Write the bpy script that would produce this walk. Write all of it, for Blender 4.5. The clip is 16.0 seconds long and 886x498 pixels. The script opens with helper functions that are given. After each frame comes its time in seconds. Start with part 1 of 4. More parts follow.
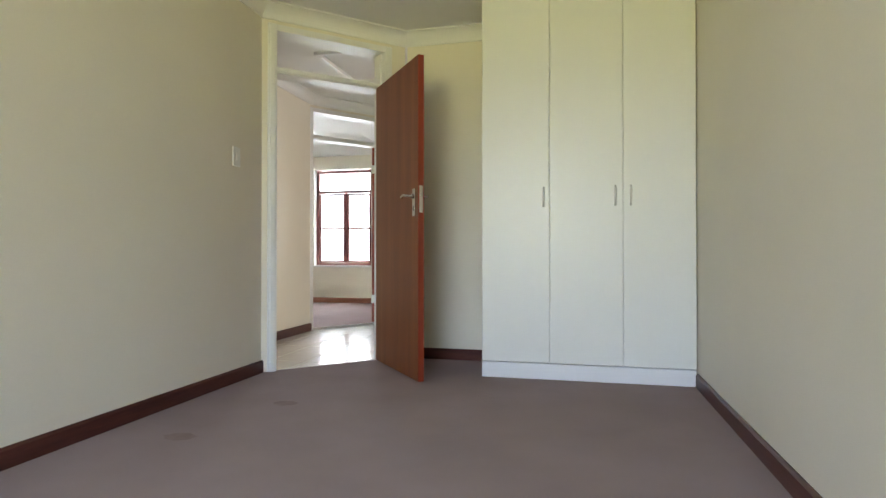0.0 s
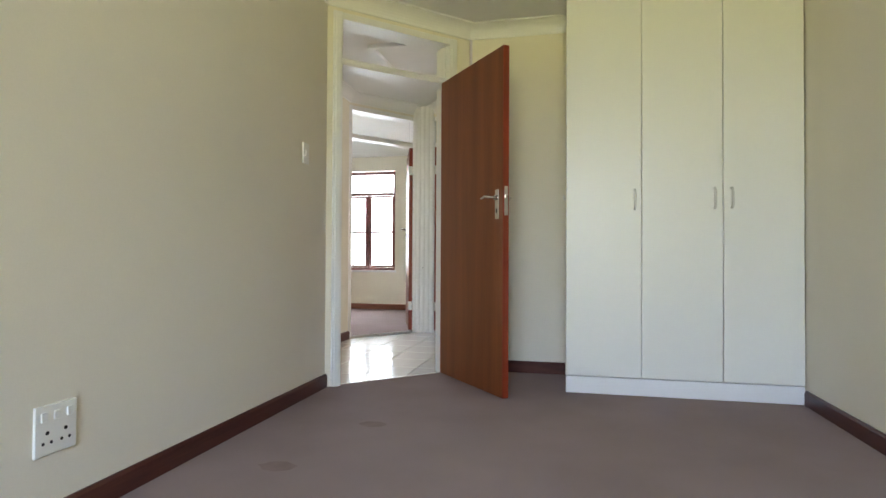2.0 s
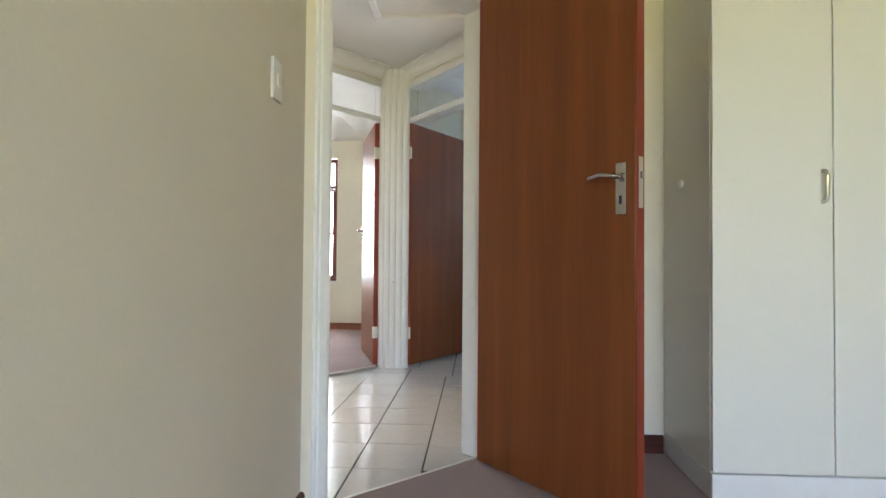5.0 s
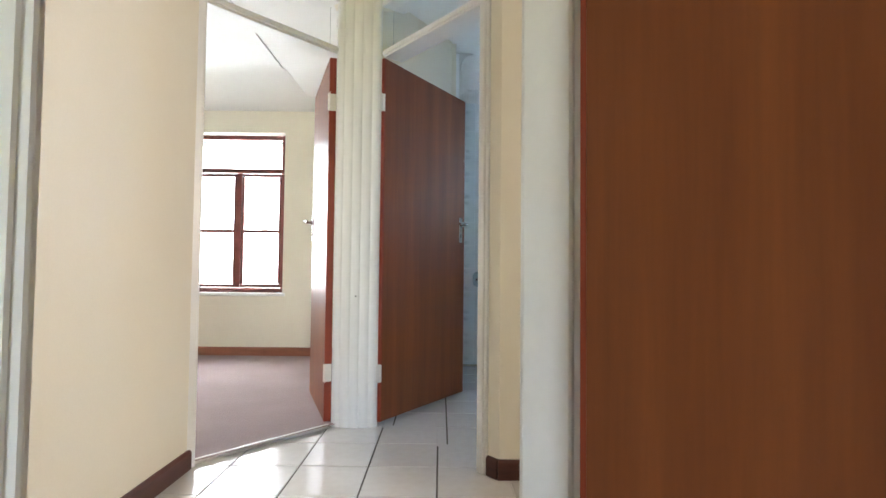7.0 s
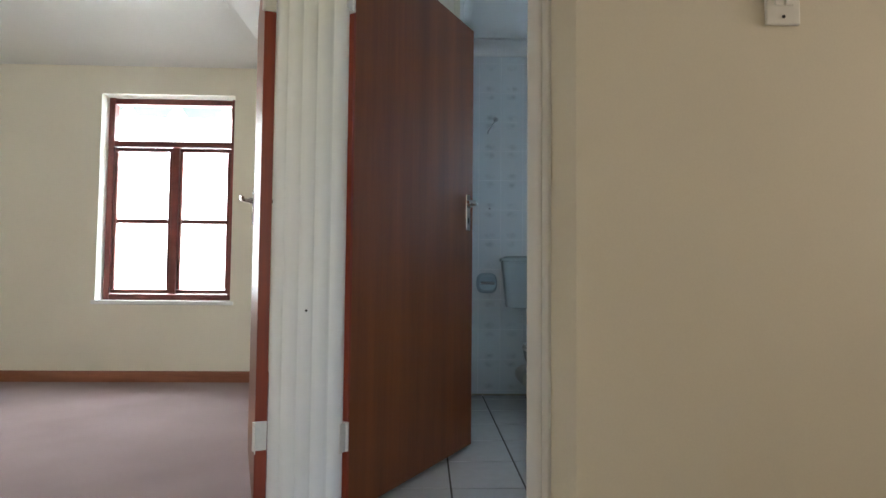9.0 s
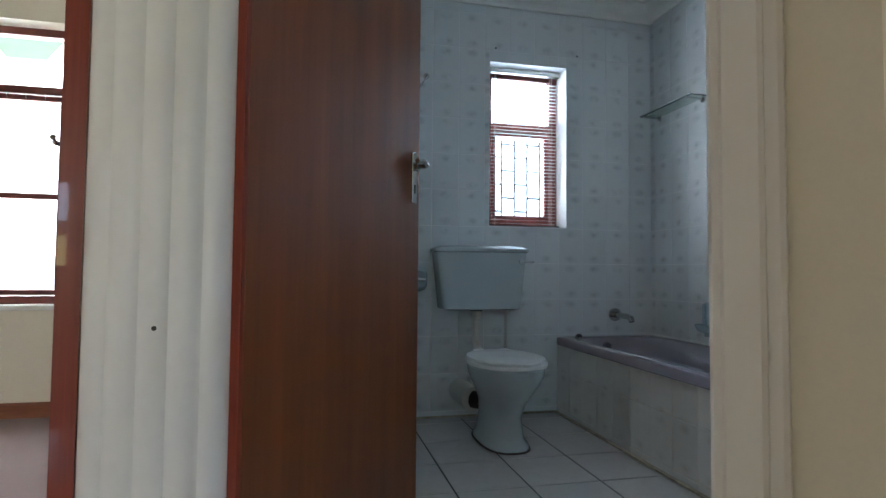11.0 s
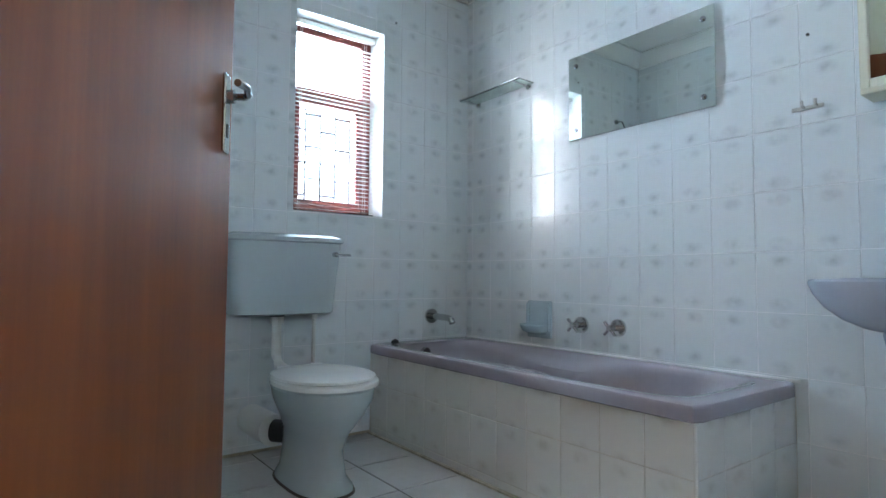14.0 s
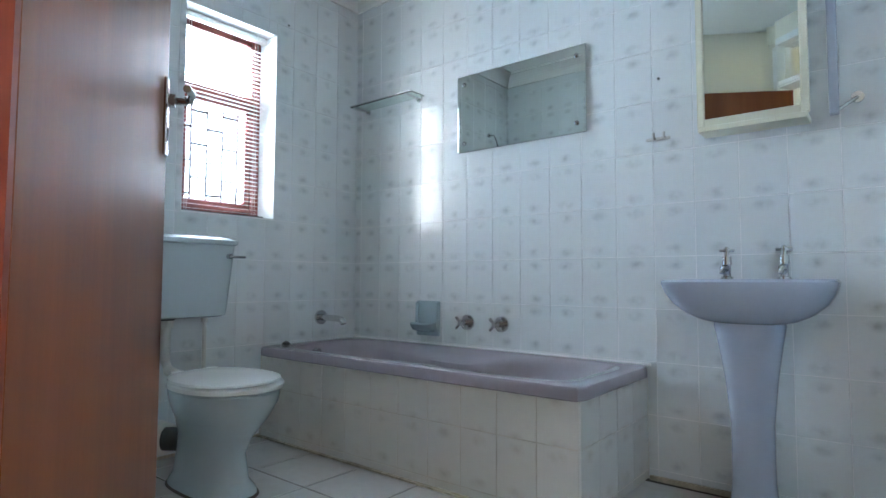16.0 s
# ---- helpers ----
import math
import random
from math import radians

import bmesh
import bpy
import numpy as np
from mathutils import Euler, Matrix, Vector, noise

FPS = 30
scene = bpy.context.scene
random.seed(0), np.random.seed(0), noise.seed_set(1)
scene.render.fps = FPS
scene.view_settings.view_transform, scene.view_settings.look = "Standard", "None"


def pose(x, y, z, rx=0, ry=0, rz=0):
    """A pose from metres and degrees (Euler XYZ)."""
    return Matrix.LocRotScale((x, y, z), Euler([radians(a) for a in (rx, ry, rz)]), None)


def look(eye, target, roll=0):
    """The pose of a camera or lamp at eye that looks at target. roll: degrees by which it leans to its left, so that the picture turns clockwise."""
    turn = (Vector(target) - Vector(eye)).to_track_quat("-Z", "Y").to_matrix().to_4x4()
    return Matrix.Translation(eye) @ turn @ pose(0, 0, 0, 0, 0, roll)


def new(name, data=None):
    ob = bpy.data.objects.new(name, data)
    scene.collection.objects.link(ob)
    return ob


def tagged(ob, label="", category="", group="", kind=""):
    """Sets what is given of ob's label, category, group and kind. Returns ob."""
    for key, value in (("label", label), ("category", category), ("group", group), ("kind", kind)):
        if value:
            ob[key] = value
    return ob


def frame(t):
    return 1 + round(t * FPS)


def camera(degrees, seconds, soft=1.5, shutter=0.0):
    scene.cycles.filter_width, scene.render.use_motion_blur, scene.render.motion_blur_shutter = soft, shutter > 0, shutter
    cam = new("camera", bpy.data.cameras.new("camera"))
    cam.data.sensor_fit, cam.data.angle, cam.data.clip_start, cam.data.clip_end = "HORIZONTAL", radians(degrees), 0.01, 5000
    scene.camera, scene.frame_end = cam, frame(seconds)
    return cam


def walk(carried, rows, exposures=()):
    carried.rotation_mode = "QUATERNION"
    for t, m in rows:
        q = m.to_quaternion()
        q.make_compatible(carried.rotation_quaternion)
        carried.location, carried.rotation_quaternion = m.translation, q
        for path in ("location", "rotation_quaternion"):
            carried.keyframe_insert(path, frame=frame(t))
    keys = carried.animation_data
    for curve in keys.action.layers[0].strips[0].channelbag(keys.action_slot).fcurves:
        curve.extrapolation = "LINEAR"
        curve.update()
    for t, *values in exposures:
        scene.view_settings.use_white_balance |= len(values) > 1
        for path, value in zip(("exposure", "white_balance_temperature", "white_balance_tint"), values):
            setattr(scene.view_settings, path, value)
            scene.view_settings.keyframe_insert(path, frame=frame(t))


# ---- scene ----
cam = camera(76.3, 16.0)
PATH = [
    (0, (0.429, 0.202, 0.833), (-0.035, 2.147, 0.850), 0.0),
    (0.5, (0.315, 0.222, 0.830), (-0.155, 2.166, 0.854), 0.1),
    (1, (0.155, 0.259, 0.825), (-0.312, 2.204, 0.856), 0.2),
    (1.5, (-0.006, 0.309, 0.836), (-0.473, 2.253, 0.868), 0.2),
    (2, (-0.192, 0.341, 0.842), (-0.625, 2.294, 0.874), 0.3),
    (2.5, (-0.362, 0.426, 0.852), (-0.743, 2.389, 0.883), 0.3),
    (3, (-0.540, 0.571, 0.884), (-0.870, 2.543, 0.912), 0.3),
    (3.5, (-0.717, 0.749, 0.905), (-0.996, 2.729, 0.933), 0.4),
    (4, (-0.873, 1.031, 0.934), (-1.089, 3.019, 0.958), 0.4),
    (6.5, (-1.310, 3.010, 0.876), (-1.328, 5.009, 0.953), 0.6),
    (7, (-1.340, 3.401, 0.879), (-1.333, 5.400, 0.956), 0.6),
    (7.5, (-1.379, 3.743, 0.864), (-1.352, 5.742, 0.948), 0.5),
    (8, (-1.374, 4.062, 0.858), (-1.343, 6.060, 0.948), 0.5),
    (10.5, (-1.522, 5.333, 0.846), (-1.224, 7.309, 0.937), 0.5),
    (11, (-1.542, 5.505, 0.833), (-1.096, 7.453, 0.920), 0.5),
    (11.5, (-1.527, 5.672, 0.816), (-0.936, 7.581, 0.907), 0.5),
    (12, (-1.505, 5.817, 0.822), (-0.766, 7.674, 0.913), 0.4),
    (12.5, (-1.499, 5.923, 0.806), (-0.623, 7.719, 0.901), 0.4),
    (13, (-1.519, 6.020, 0.797), (-0.493, 7.733, 0.898), 0.3),
    (13.5, (-1.545, 6.090, 0.799), (-0.428, 7.746, 0.900), 0.3),
    (14, (-1.568, 6.141, 0.795), (-0.369, 7.738, 0.900), 0.4),
    (14.5, (-1.590, 6.167, 0.785), (-0.320, 7.708, 0.893), 0.3),
    (15, (-1.643, 6.172, 0.780), (-0.291, 7.642, 0.889), 0.3),
    (15.5, (-1.731, 6.173, 0.781), (-0.270, 7.535, 0.889), 0.2),
    (16, (-1.802, 6.164, 0.796), (-0.243, 7.412, 0.908), 0.2),
]
# the clip darkens at the bathroom door and brightens inside
EXPOSURES = [(0, 0.0), (4, 0.05), (6.5, 0.6), (7, 0.53), (8, 0.2), (10.5, -0.5), (11, -0.4), (12.5, 0.08), (13.5, 0.5), (14.5, 0.65), (16, 0.62)]
walk(cam, [(t, look(eye, target, roll)) for t, eye, target, roll in PATH], EXPOSURES)

# ---- world and light ----
def area_light(name, loc, target, sx, sy, watts, colour, spread=180):
    data = bpy.data.lights.new(name, "AREA")
    data.shape, data.size, data.size_y = "RECTANGLE", sx, sy
    data.energy, data.color = watts, colour
    ob = new(name, data)
    ob.matrix_world = look(loc, target)
    data.spread = radians(spread)
    return ob


world = bpy.data.worlds.new("sky")
scene.world = world
world.use_nodes = True
wt = world.node_tree
sky = wt.nodes.new("ShaderNodeTexSky")
sky.sky_type, sky.sun_disc = "NISHITA", False
sky.sun_elevation, sky.sun_rotation = radians(52), radians(150)
wt.links.new(sky.outputs[0], wt.nodes["Background"].inputs[0])
wt.nodes["Background"].inputs[1].default_value = 0.12
sun_data = bpy.data.lights.new("sun", "SUN")
sun_data.energy, sun_data.angle, sun_data.color = 3.0, radians(0.5), (1, 0.95, 0.86)
sun = new("sun", sun_data)
sun.rotation_euler = (radians(38), 0, radians(-30))
# daylight outside the bedroom window behind the start of the walk: open sky above the trees, sunlit garden below
area_light("garden_skylight", (-0.3, -8.0, 4.6), (-0.3, -2.6, 1.6), 7.5, 5.6, 4500, (0.60, 0.74, 1.0))
area_light("garden_bounce", (-0.3, -7.6, 0.7), (-0.3, -2.6, 1.7), 9.0, 2.0, 1150, (1.0, 0.95, 0.42))
# daylight outside the second bedroom's and the bathroom's windows
area_light("bedroom_daylight", (-3.5, 10.6, 2.0), (-3.3, 6.5, 0.9), 3.4, 3.0, 950, (0.88, 0.94, 1.0))
area_light("bathroom_daylight", (-0.24, 10.2, 1.75), (-0.24, 7.2, 1.0), 2.2, 3.2, 1080, (0.57, 0.77, 1.0))
area_light("bathroom_high_sky", (-0.35, 10.5, 4.1), (-0.32, 8.8, 1.7), 2.0, 1.4, 650, (0.70, 0.85, 1.0))
# warm fill lamps added at the two walled ends of the passage, no source known
area_light("passage_end_fill", (-2.2, 2.15, 1.6), (-2.3, 6.0, 1.2), 0.55, 1.6, 7, (1.0, 0.84, 0.66))
area_light("passage_side_fill", (1.9, 5.25, 1.5), (-2.4, 5.05, 1.25), 0.8, 1.6, 12, (1.0, 0.85, 0.72), 80)


# ---- materials ----
def material(name, colour, rough=0.6, metal=0.0, vary=0.06, scale=3.0, grain=60.0, bump=0.05, spec=0.5, clear=0.0):
    mat = bpy.data.materials.new(name)
    mat.use_nodes = True
    nt = mat.node_tree
    b = nt.nodes["Principled BSDF"]
    b.inputs["Roughness"].default_value, b.inputs["Metallic"].default_value = rough, metal
    b.inputs["Specular IOR Level"].default_value = spec
    b.inputs["Coat Weight"].default_value = clear
    tc = nt.nodes.new("ShaderNodeTexCoord")
    n1, n2 = nt.nodes.new("ShaderNodeTexNoise"), nt.nodes.new("ShaderNodeTexNoise")
    n1.inputs["Scale"].default_value, n2.inputs["Scale"].default_value = scale, grain
    n1.inputs["Detail"].default_value = 5
    n2.inputs["Detail"].default_value = 4
    nt.links.new(tc.outputs["Object"], n1.inputs["Vector"])
    nt.links.new(tc.outputs["Object"], n2.inputs["Vector"])
    mx = nt.nodes.new("ShaderNodeMixRGB")
    mx.inputs[1].default_value = (*[c * (1 - vary) for c in colour], 1)
    mx.inputs[2].default_value = (*[min(1, c * (1 + vary)) for c in colour], 1)
    add = nt.nodes.new("ShaderNodeMath")
    add.operation = "MULTIPLY_ADD"
    add.inputs[1].default_value = 0.35
    nt.links.new(n2.outputs[0], add.inputs[0])
    half = nt.nodes.new("ShaderNodeMath")
    half.operation = "MULTIPLY"
    half.inputs[1].default_value = 0.65
    nt.links.new(n1.outputs[0], half.inputs[0])
    nt.links.new(half.outputs[0], add.inputs[2])
    ramp = nt.nodes.new("ShaderNodeMapRange")
    ramp.inputs[1].default_value, ramp.inputs[2].default_value = 0.3, 0.7
    nt.links.new(add.outputs[0], ramp.inputs[0])
    nt.links.new(ramp.outputs[0], mx.inputs[0])
    nt.links.new(mx.outputs[0], b.inputs["Base Color"])
    if bump:
        bp = nt.nodes.new("ShaderNodeBump")
        bp.inputs["Strength"].default_value, bp.inputs["Distance"].default_value = bump, 0.01
        nt.links.new(n2.outputs[0], bp.inputs["Height"])
        nt.links.new(bp.outputs[0], b.inputs["Normal"])
    return mat


def wood_material(name, dark, light, rough=0.35, along=(14.0, 14.0, 0.5), clear=0.2):
    mat = material(name, light, rough, bump=0.02, clear=clear, spec=0.3)
    nt = mat.node_tree
    b = nt.nodes["Principled BSDF"]
    tc = nt.nodes.new("ShaderNodeTexCoord")
    mp = nt.nodes.new("ShaderNodeMapping")
    mp.inputs["Scale"].default_value = along
    n = nt.nodes.new("ShaderNodeTexNoise")
    n.inputs["Scale"].default_value, n.inputs["Detail"].default_value, n.inputs["Distortion"].default_value = 1.0, 8, 0.3
    fine = nt.nodes.new("ShaderNodeTexNoise")
    fine.inputs["Scale"].default_value, fine.inputs["Detail"].default_value = 7.0, 6
    cr = nt.nodes.new("ShaderNodeValToRGB")
    cr.color_ramp.elements[0].position, cr.color_ramp.elements[1].position = 0.32, 0.68
    cr.color_ramp.elements[0].color, cr.color_ramp.elements[1].color = (*dark, 1), (*light, 1)
    mix = nt.nodes.new("ShaderNodeMath")
    mix.operation = "MULTIPLY_ADD"
    mix.inputs[1].default_value = 0.3
    sc = nt.nodes.new("ShaderNodeMath")
    sc.operation = "MULTIPLY"
    sc.inputs[1].default_value = 0.7
    nt.links.new(tc.outputs["Object"], mp.inputs["Vector"])
    nt.links.new(mp.outputs[0], n.inputs["Vector"])
    nt.links.new(mp.outputs[0], fine.inputs["Vector"])
    nt.links.new(n.outputs[0], sc.inputs[0])
    nt.links.new(fine.outputs[0], mix.inputs[0])
    nt.links.new(sc.outputs[0], mix.inputs[2])
    nt.links.new(mix.outputs[0], cr.inputs[0])
    nt.links.new(cr.outputs[0], b.inputs["Base Color"])
    return mat


def tile_material(name, base, mark, rough, spots):
    """Glazed tile with a faint cloud and, on wall tiles, two blurred motifs near its top and bottom."""
    mat = material(name, base, rough, vary=0.02, bump=0.0, clear=0.3)
    nt = mat.node_tree
    b = nt.nodes["Principled BSDF"]
    old = b.inputs["Base Color"].links[0].from_socket
    tc = nt.nodes.new("ShaderNodeTexCoord")
    info = nt.nodes.new("ShaderNodeObjectInfo")
    shift = nt.nodes.new("ShaderNodeVectorMath")
    shift.operation = "MULTIPLY_ADD"
    shift.inputs[1].default_value = (1, 1, 1)
    nz = nt.nodes.new("ShaderNodeTexNoise")
    nz.inputs["Scale"].default_value, nz.inputs["Detail"].default_value = 24, 2
    grow = nt.nodes.new("ShaderNodeVectorMath")
    grow.operation = "SCALE"
    grow.inputs[0].default_value = (37.0, 11.0, 23.0)
    nt.links.new(info.outputs["Random"], grow.inputs["Scale"])
    nt.links.new(tc.outputs["Object"], shift.inputs[0])
    nt.links.new(grow.outputs[0], shift.inputs[2])
    nt.links.new(shift.outputs[0], nz.inputs["Vector"])
    total = None
    for px, pz, r in spots:
        d = nt.nodes.new("ShaderNodeVectorMath")
        d.operation = "DISTANCE"
        sq = nt.nodes.new("ShaderNodeMapping")
        sq.inputs["Scale"].default_value = (1, 0, 1.7)
        nt.links.new(tc.outputs["Object"], sq.inputs["Vector"])
        nt.links.new(sq.outputs[0], d.inputs[0])
        d.inputs[1].default_value = (px, 0, pz * 1.7)
        mr = nt.nodes.new("ShaderNodeMapRange")
        mr.inputs[1].default_value, mr.inputs[2].default_value = r, 0.0
        nt.links.new(d.outputs["Value"], mr.inputs[0])
        if total is None:
            total = mr.outputs[0]
        else:
            mx = nt.nodes.new("ShaderNodeMath")
            mx.operation = "MAXIMUM"
            nt.links.new(total, mx.inputs[0])
            nt.links.new(mr.outputs[0], mx.inputs[1])
            total = mx.outputs[0]
    nr = nt.nodes.new("ShaderNodeMapRange")
    nr.inputs[1].default_value, nr.inputs[2].default_value = 0.30, 0.75
    nt.links.new(nz.outputs[0], nr.inputs[0])
    m2 = nt.nodes.new("ShaderNodeMath")
    m2.operation = "MULTIPLY"
    nt.links.new(nr.outputs[0], m2.inputs[0])
    if total is None:
        m2.inputs[1].default_value = 0.35
    else:
        nt.links.new(total, m2.inputs[1])
    mix = nt.nodes.new("ShaderNodeMixRGB")
    mix.inputs[2].default_value = (*mark, 1)
    nt.links.new(m2.outputs[0], mix.inputs[0])
    nt.links.new(old, mix.inputs[1])
    nt.links.new(mix.outputs[0], b.inputs["Base Color"])
    return mat


def glass_material(name, tint=(1, 1, 1), rough=0.0):
    mat = bpy.data.materials.new(name)
    mat.use_nodes = True
    b = mat.node_tree.nodes["Principled BSDF"]
    b.inputs["Base Color"].default_value = (*tint, 1)
    b.inputs["Roughness"].default_value, b.inputs["Transmission Weight"].default_value, b.inputs["IOR"].default_value = rough, 1.0, 1.45
    return mat


CREAM = material("cream_wall_paint", (0.80, 0.755, 0.64), 0.55, vary=0.04, scale=1.3, grain=180, bump=0.04, spec=0.35)
CEIL = material("white_ceiling_board", (0.82, 0.82, 0.80), 0.8, vary=0.02, bump=0.02)
GLOSS = material("white_gloss_paint", (0.80, 0.80, 0.785), 0.32, vary=0.03, scale=6, grain=40, bump=0.03)
CUPB = material("white_melamine", (0.77, 0.77, 0.73), 0.36, vary=0.015, scale=1.5, bump=0.006)
PLINTH = material("white_plinth_board", (0.78, 0.78, 0.79), 0.45, vary=0.02)
CARPET = material("mauve_brown_carpet", (0.32, 0.247, 0.245), 0.95, vary=0.10, scale=2.2, grain=420, bump=0.5, spec=0.1)
SKIRT = wood_material("dark_skirting_wood", (0.045, 0.012, 0.010), (0.11, 0.035, 0.025), 0.35, (1.5, 1.5, 14.0))
SKIRT2 = wood_material("red_brown_skirting_wood", (0.20, 0.07, 0.04), (0.34, 0.14, 0.08), 0.4, (1.5, 1.5, 14.0))
DOOR = wood_material("varnished_door_veneer", (0.142, 0.038, 0.012), (0.22, 0.065, 0.019), 0.42, (11.0, 11.0, 0.55), 0.05)
LIP = wood_material("red_door_lipping", (0.17, 0.025, 0.012), (0.30, 0.05, 0.02), 0.35, (20, 20, 0.6))
FRAMEW = wood_material("dark_red_window_wood", (0.10, 0.022, 0.018), (0.22, 0.05, 0.04), 0.35, (5, 5, 5))
CHROME = material("chrome", (0.55, 0.55, 0.56), 0.14, 1.0, vary=0.03, bump=0)
STEEL = material("brushed_steel", (0.62, 0.61, 0.58), 0.32, 1.0, vary=0.05, bump=0.01)
ZINC = material("painted_hinge_steel", (0.75, 0.73, 0.68), 0.4, 0.3, vary=0.12, grain=90)
PLASTIC = material("white_plastic", (0.84, 0.84, 0.80), 0.35, vary=0.02, bump=0)
HOLE = material("dark_socket_hole", (0.03, 0.03, 0.03), 0.6, vary=0.02, bump=0)
GREYCER = material("pale_blue_grey_ceramic", (0.48, 0.555, 0.575), 0.16, vary=0.02, bump=0, clear=0.5)
BASINM = material("pale_lilac_grey_ceramic", (0.46, 0.51, 0.61), 0.16, vary=0.02, bump=0, clear=0.5)
SEATM = material("white_seat_plastic", (0.78, 0.79, 0.77), 0.25, vary=0.02, bump=0)
TUBM = material("mauve_grey_acrylic", (0.33, 0.30, 0.335), 0.2, vary=0.04, scale=5, bump=0.006, clear=0.3)
SOAPM = material("blue_grey_soap_ceramic", (0.45, 0.56, 0.61), 0.2, vary=0.04, bump=0)
PIPE = material("white_pipe_plastic", (0.74, 0.74, 0.70), 0.4, vary=0.05)
RUBBER = material("black_rubber", (0.02, 0.02, 0.02), 0.5, vary=0.1)
GROUT = material("wall_grout", (0.88, 0.89, 0.90), 0.7, vary=0.04)
FGROUT = material("dark_floor_grout", (0.075, 0.06, 0.05), 0.85, vary=0.25)
BEAD = material("old_silicone_bead", (0.42, 0.37, 0.28), 0.6, vary=0.4, scale=14)
WTILE = tile_material("glazed_wall_tile", (0.76, 0.80, 0.81), (0.45, 0.49, 0.50), 0.15, [(0.0, 0.076, 0.046), (0.0, -0.080, 0.046)])
BTILE = tile_material("yellowed_bath_tile", (0.74, 0.73, 0.69), (0.55, 0.52, 0.47), 0.2, [(0.0, 0.076, 0.046), (0.0, -0.080, 0.046)])
BGROUT = material("browned_grout", (0.60, 0.56, 0.49), 0.8, vary=0.3, scale=9)
FTILE = tile_material("glazed_floor_tile", (0.66, 0.64, 0.62), (0.56, 0.53, 0.50), 0.17, [])
CABM = material("cream_cabinet_paint", (0.78, 0.76, 0.62), 0.4, vary=0.03)
MIRROR = material("silver_mirror", (0.80, 0.87, 0.83), 0.015, 1.0, vary=0.0, bump=0)
GLASS = glass_material("clear_glass")
SHELFG = glass_material("green_shelf_glass", (0.80, 0.93, 0.88))
SLAT = material("white_blind_slat", (0.80, 0.79, 0.78), 0.45, vary=0.02, bump=0)
IRON = material("burglar_bar_iron", (0.05, 0.05, 0.055), 0.5, vary=0.1)
GREEN = material("green_fascia_paint", (0.13, 0.22, 0.18), 0.5, vary=0.1)
LAWN = material("lawn", (0.09, 0.16, 0.04), 0.95, vary=0.3, scale=0.6, grain=30, bump=0.3)
STAIN = material("carpet_stain", (0.275, 0.205, 0.20), 0.95, vary=0.2, scale=9, grain=420, bump=0.4, spec=0.1)


# ---- mesh helpers ----
# each space is laid out from an origin of its own
BEDROOM, PASSAGE, BATHROOM = Vector((0, 0, 0)), Vector((0.06, 0, 0)), Vector((0.06, 0.21, 0))


def box(bm, x0, x1, y0, y1, z0, z1, m=None):
    c = [Vector((x, y, z)) for z in (z0, z1) for y in (y0, y1) for x in (x0, x1)]
    v = [bm.verts.new(m @ p if m else p) for p in c]
    for f in ((0, 2, 3, 1), (4, 5, 7, 6), (0, 1, 5, 4), (2, 6, 7, 3), (0, 4, 6, 2), (1, 3, 7, 5)):
        bm.faces.new([v[i] for i in f])
    return bm


def bevelled(bm, w, seg=2):
    bmesh.ops.bevel(bm, geom=bm.edges[:], offset=w, segments=seg, affect="EDGES", profile=0.5)
    return bm


def a_box(x0, x1, y0, y1, z0, z1, bevel=0.0, seg=2):
    bm = box(bmesh.new(), x0, x1, y0, y1, z0, z1)
    return bevelled(bm, bevel, seg) if bevel else bm


def loft(rings, n=32, cap0=True, cap1=True):
    """rings: centre x, y, z, radius x, radius y, exponent of the super-ellipse."""
    bm = bmesh.new()
    loops = []
    for cx, cy, z, rx, ry, e in rings:
        row = []
        for i in range(n):
            a = 2 * math.pi * i / n
            c, s = math.cos(a), math.sin(a)
            row.append(bm.verts.new((cx + rx * math.copysign(abs(c) ** (2 / e), c), cy + ry * math.copysign(abs(s) ** (2 / e), s), z)))
        loops.append(row)
    for a, b in zip(loops, loops[1:]):
        for i in range(n):
            bm.faces.new((a[i], a[(i + 1) % n], b[(i + 1) % n], b[i]))
    if cap0:
        bm.faces.new(loops[0][::-1])
    if cap1:
        bm.faces.new(loops[-1])
    bmesh.ops.recalc_face_normals(bm, faces=bm.faces[:])
    return bm


def tube(points, r, n=12):
    """A round bar along the points."""
    bm = bmesh.new()
    pts = [Vector(p) for p in points]
    rows = []
    for i, p in enumerate(pts):
        d = (pts[min(i + 1, len(pts) - 1)] - pts[max(i - 1, 0)]).normalized()
        u = d.cross(Vector((0.31, 0.2, 0.93))).normalized()
        w = d.cross(u)
        rows.append([bm.verts.new(p + r * (math.cos(2 * math.pi * k / n) * u + math.sin(2 * math.pi * k / n) * w)) for k in range(n)])
    for a, b in zip(rows, rows[1:]):
        for k in range(n):
            bm.faces.new((a[k], a[(k + 1) % n], b[(k + 1) % n], b[k]))
    bm.faces.new(rows[0][::-1])
    bm.faces.new(rows[-1])
    bmesh.ops.recalc_face_normals(bm, faces=bm.faces[:])
    return bm


def mesh_of(name, bm, mat, smooth=False):
    me = bpy.data.meshes.new(name)
    bm.to_mesh(me)
    bm.free()
    me.materials.append(mat)
    if smooth:
        me.polygons.foreach_set("use_smooth", [True] * len(me.polygons))
        me.set_sharp_from_angle(angle=radians(40))
    return me


def part(name, bm, mat, parent, label="", smooth=False):
    ob = new(name, mesh_of(name, bm, mat, smooth))
    ob.parent = parent
    if label:
        tagged(ob, label)
    return ob


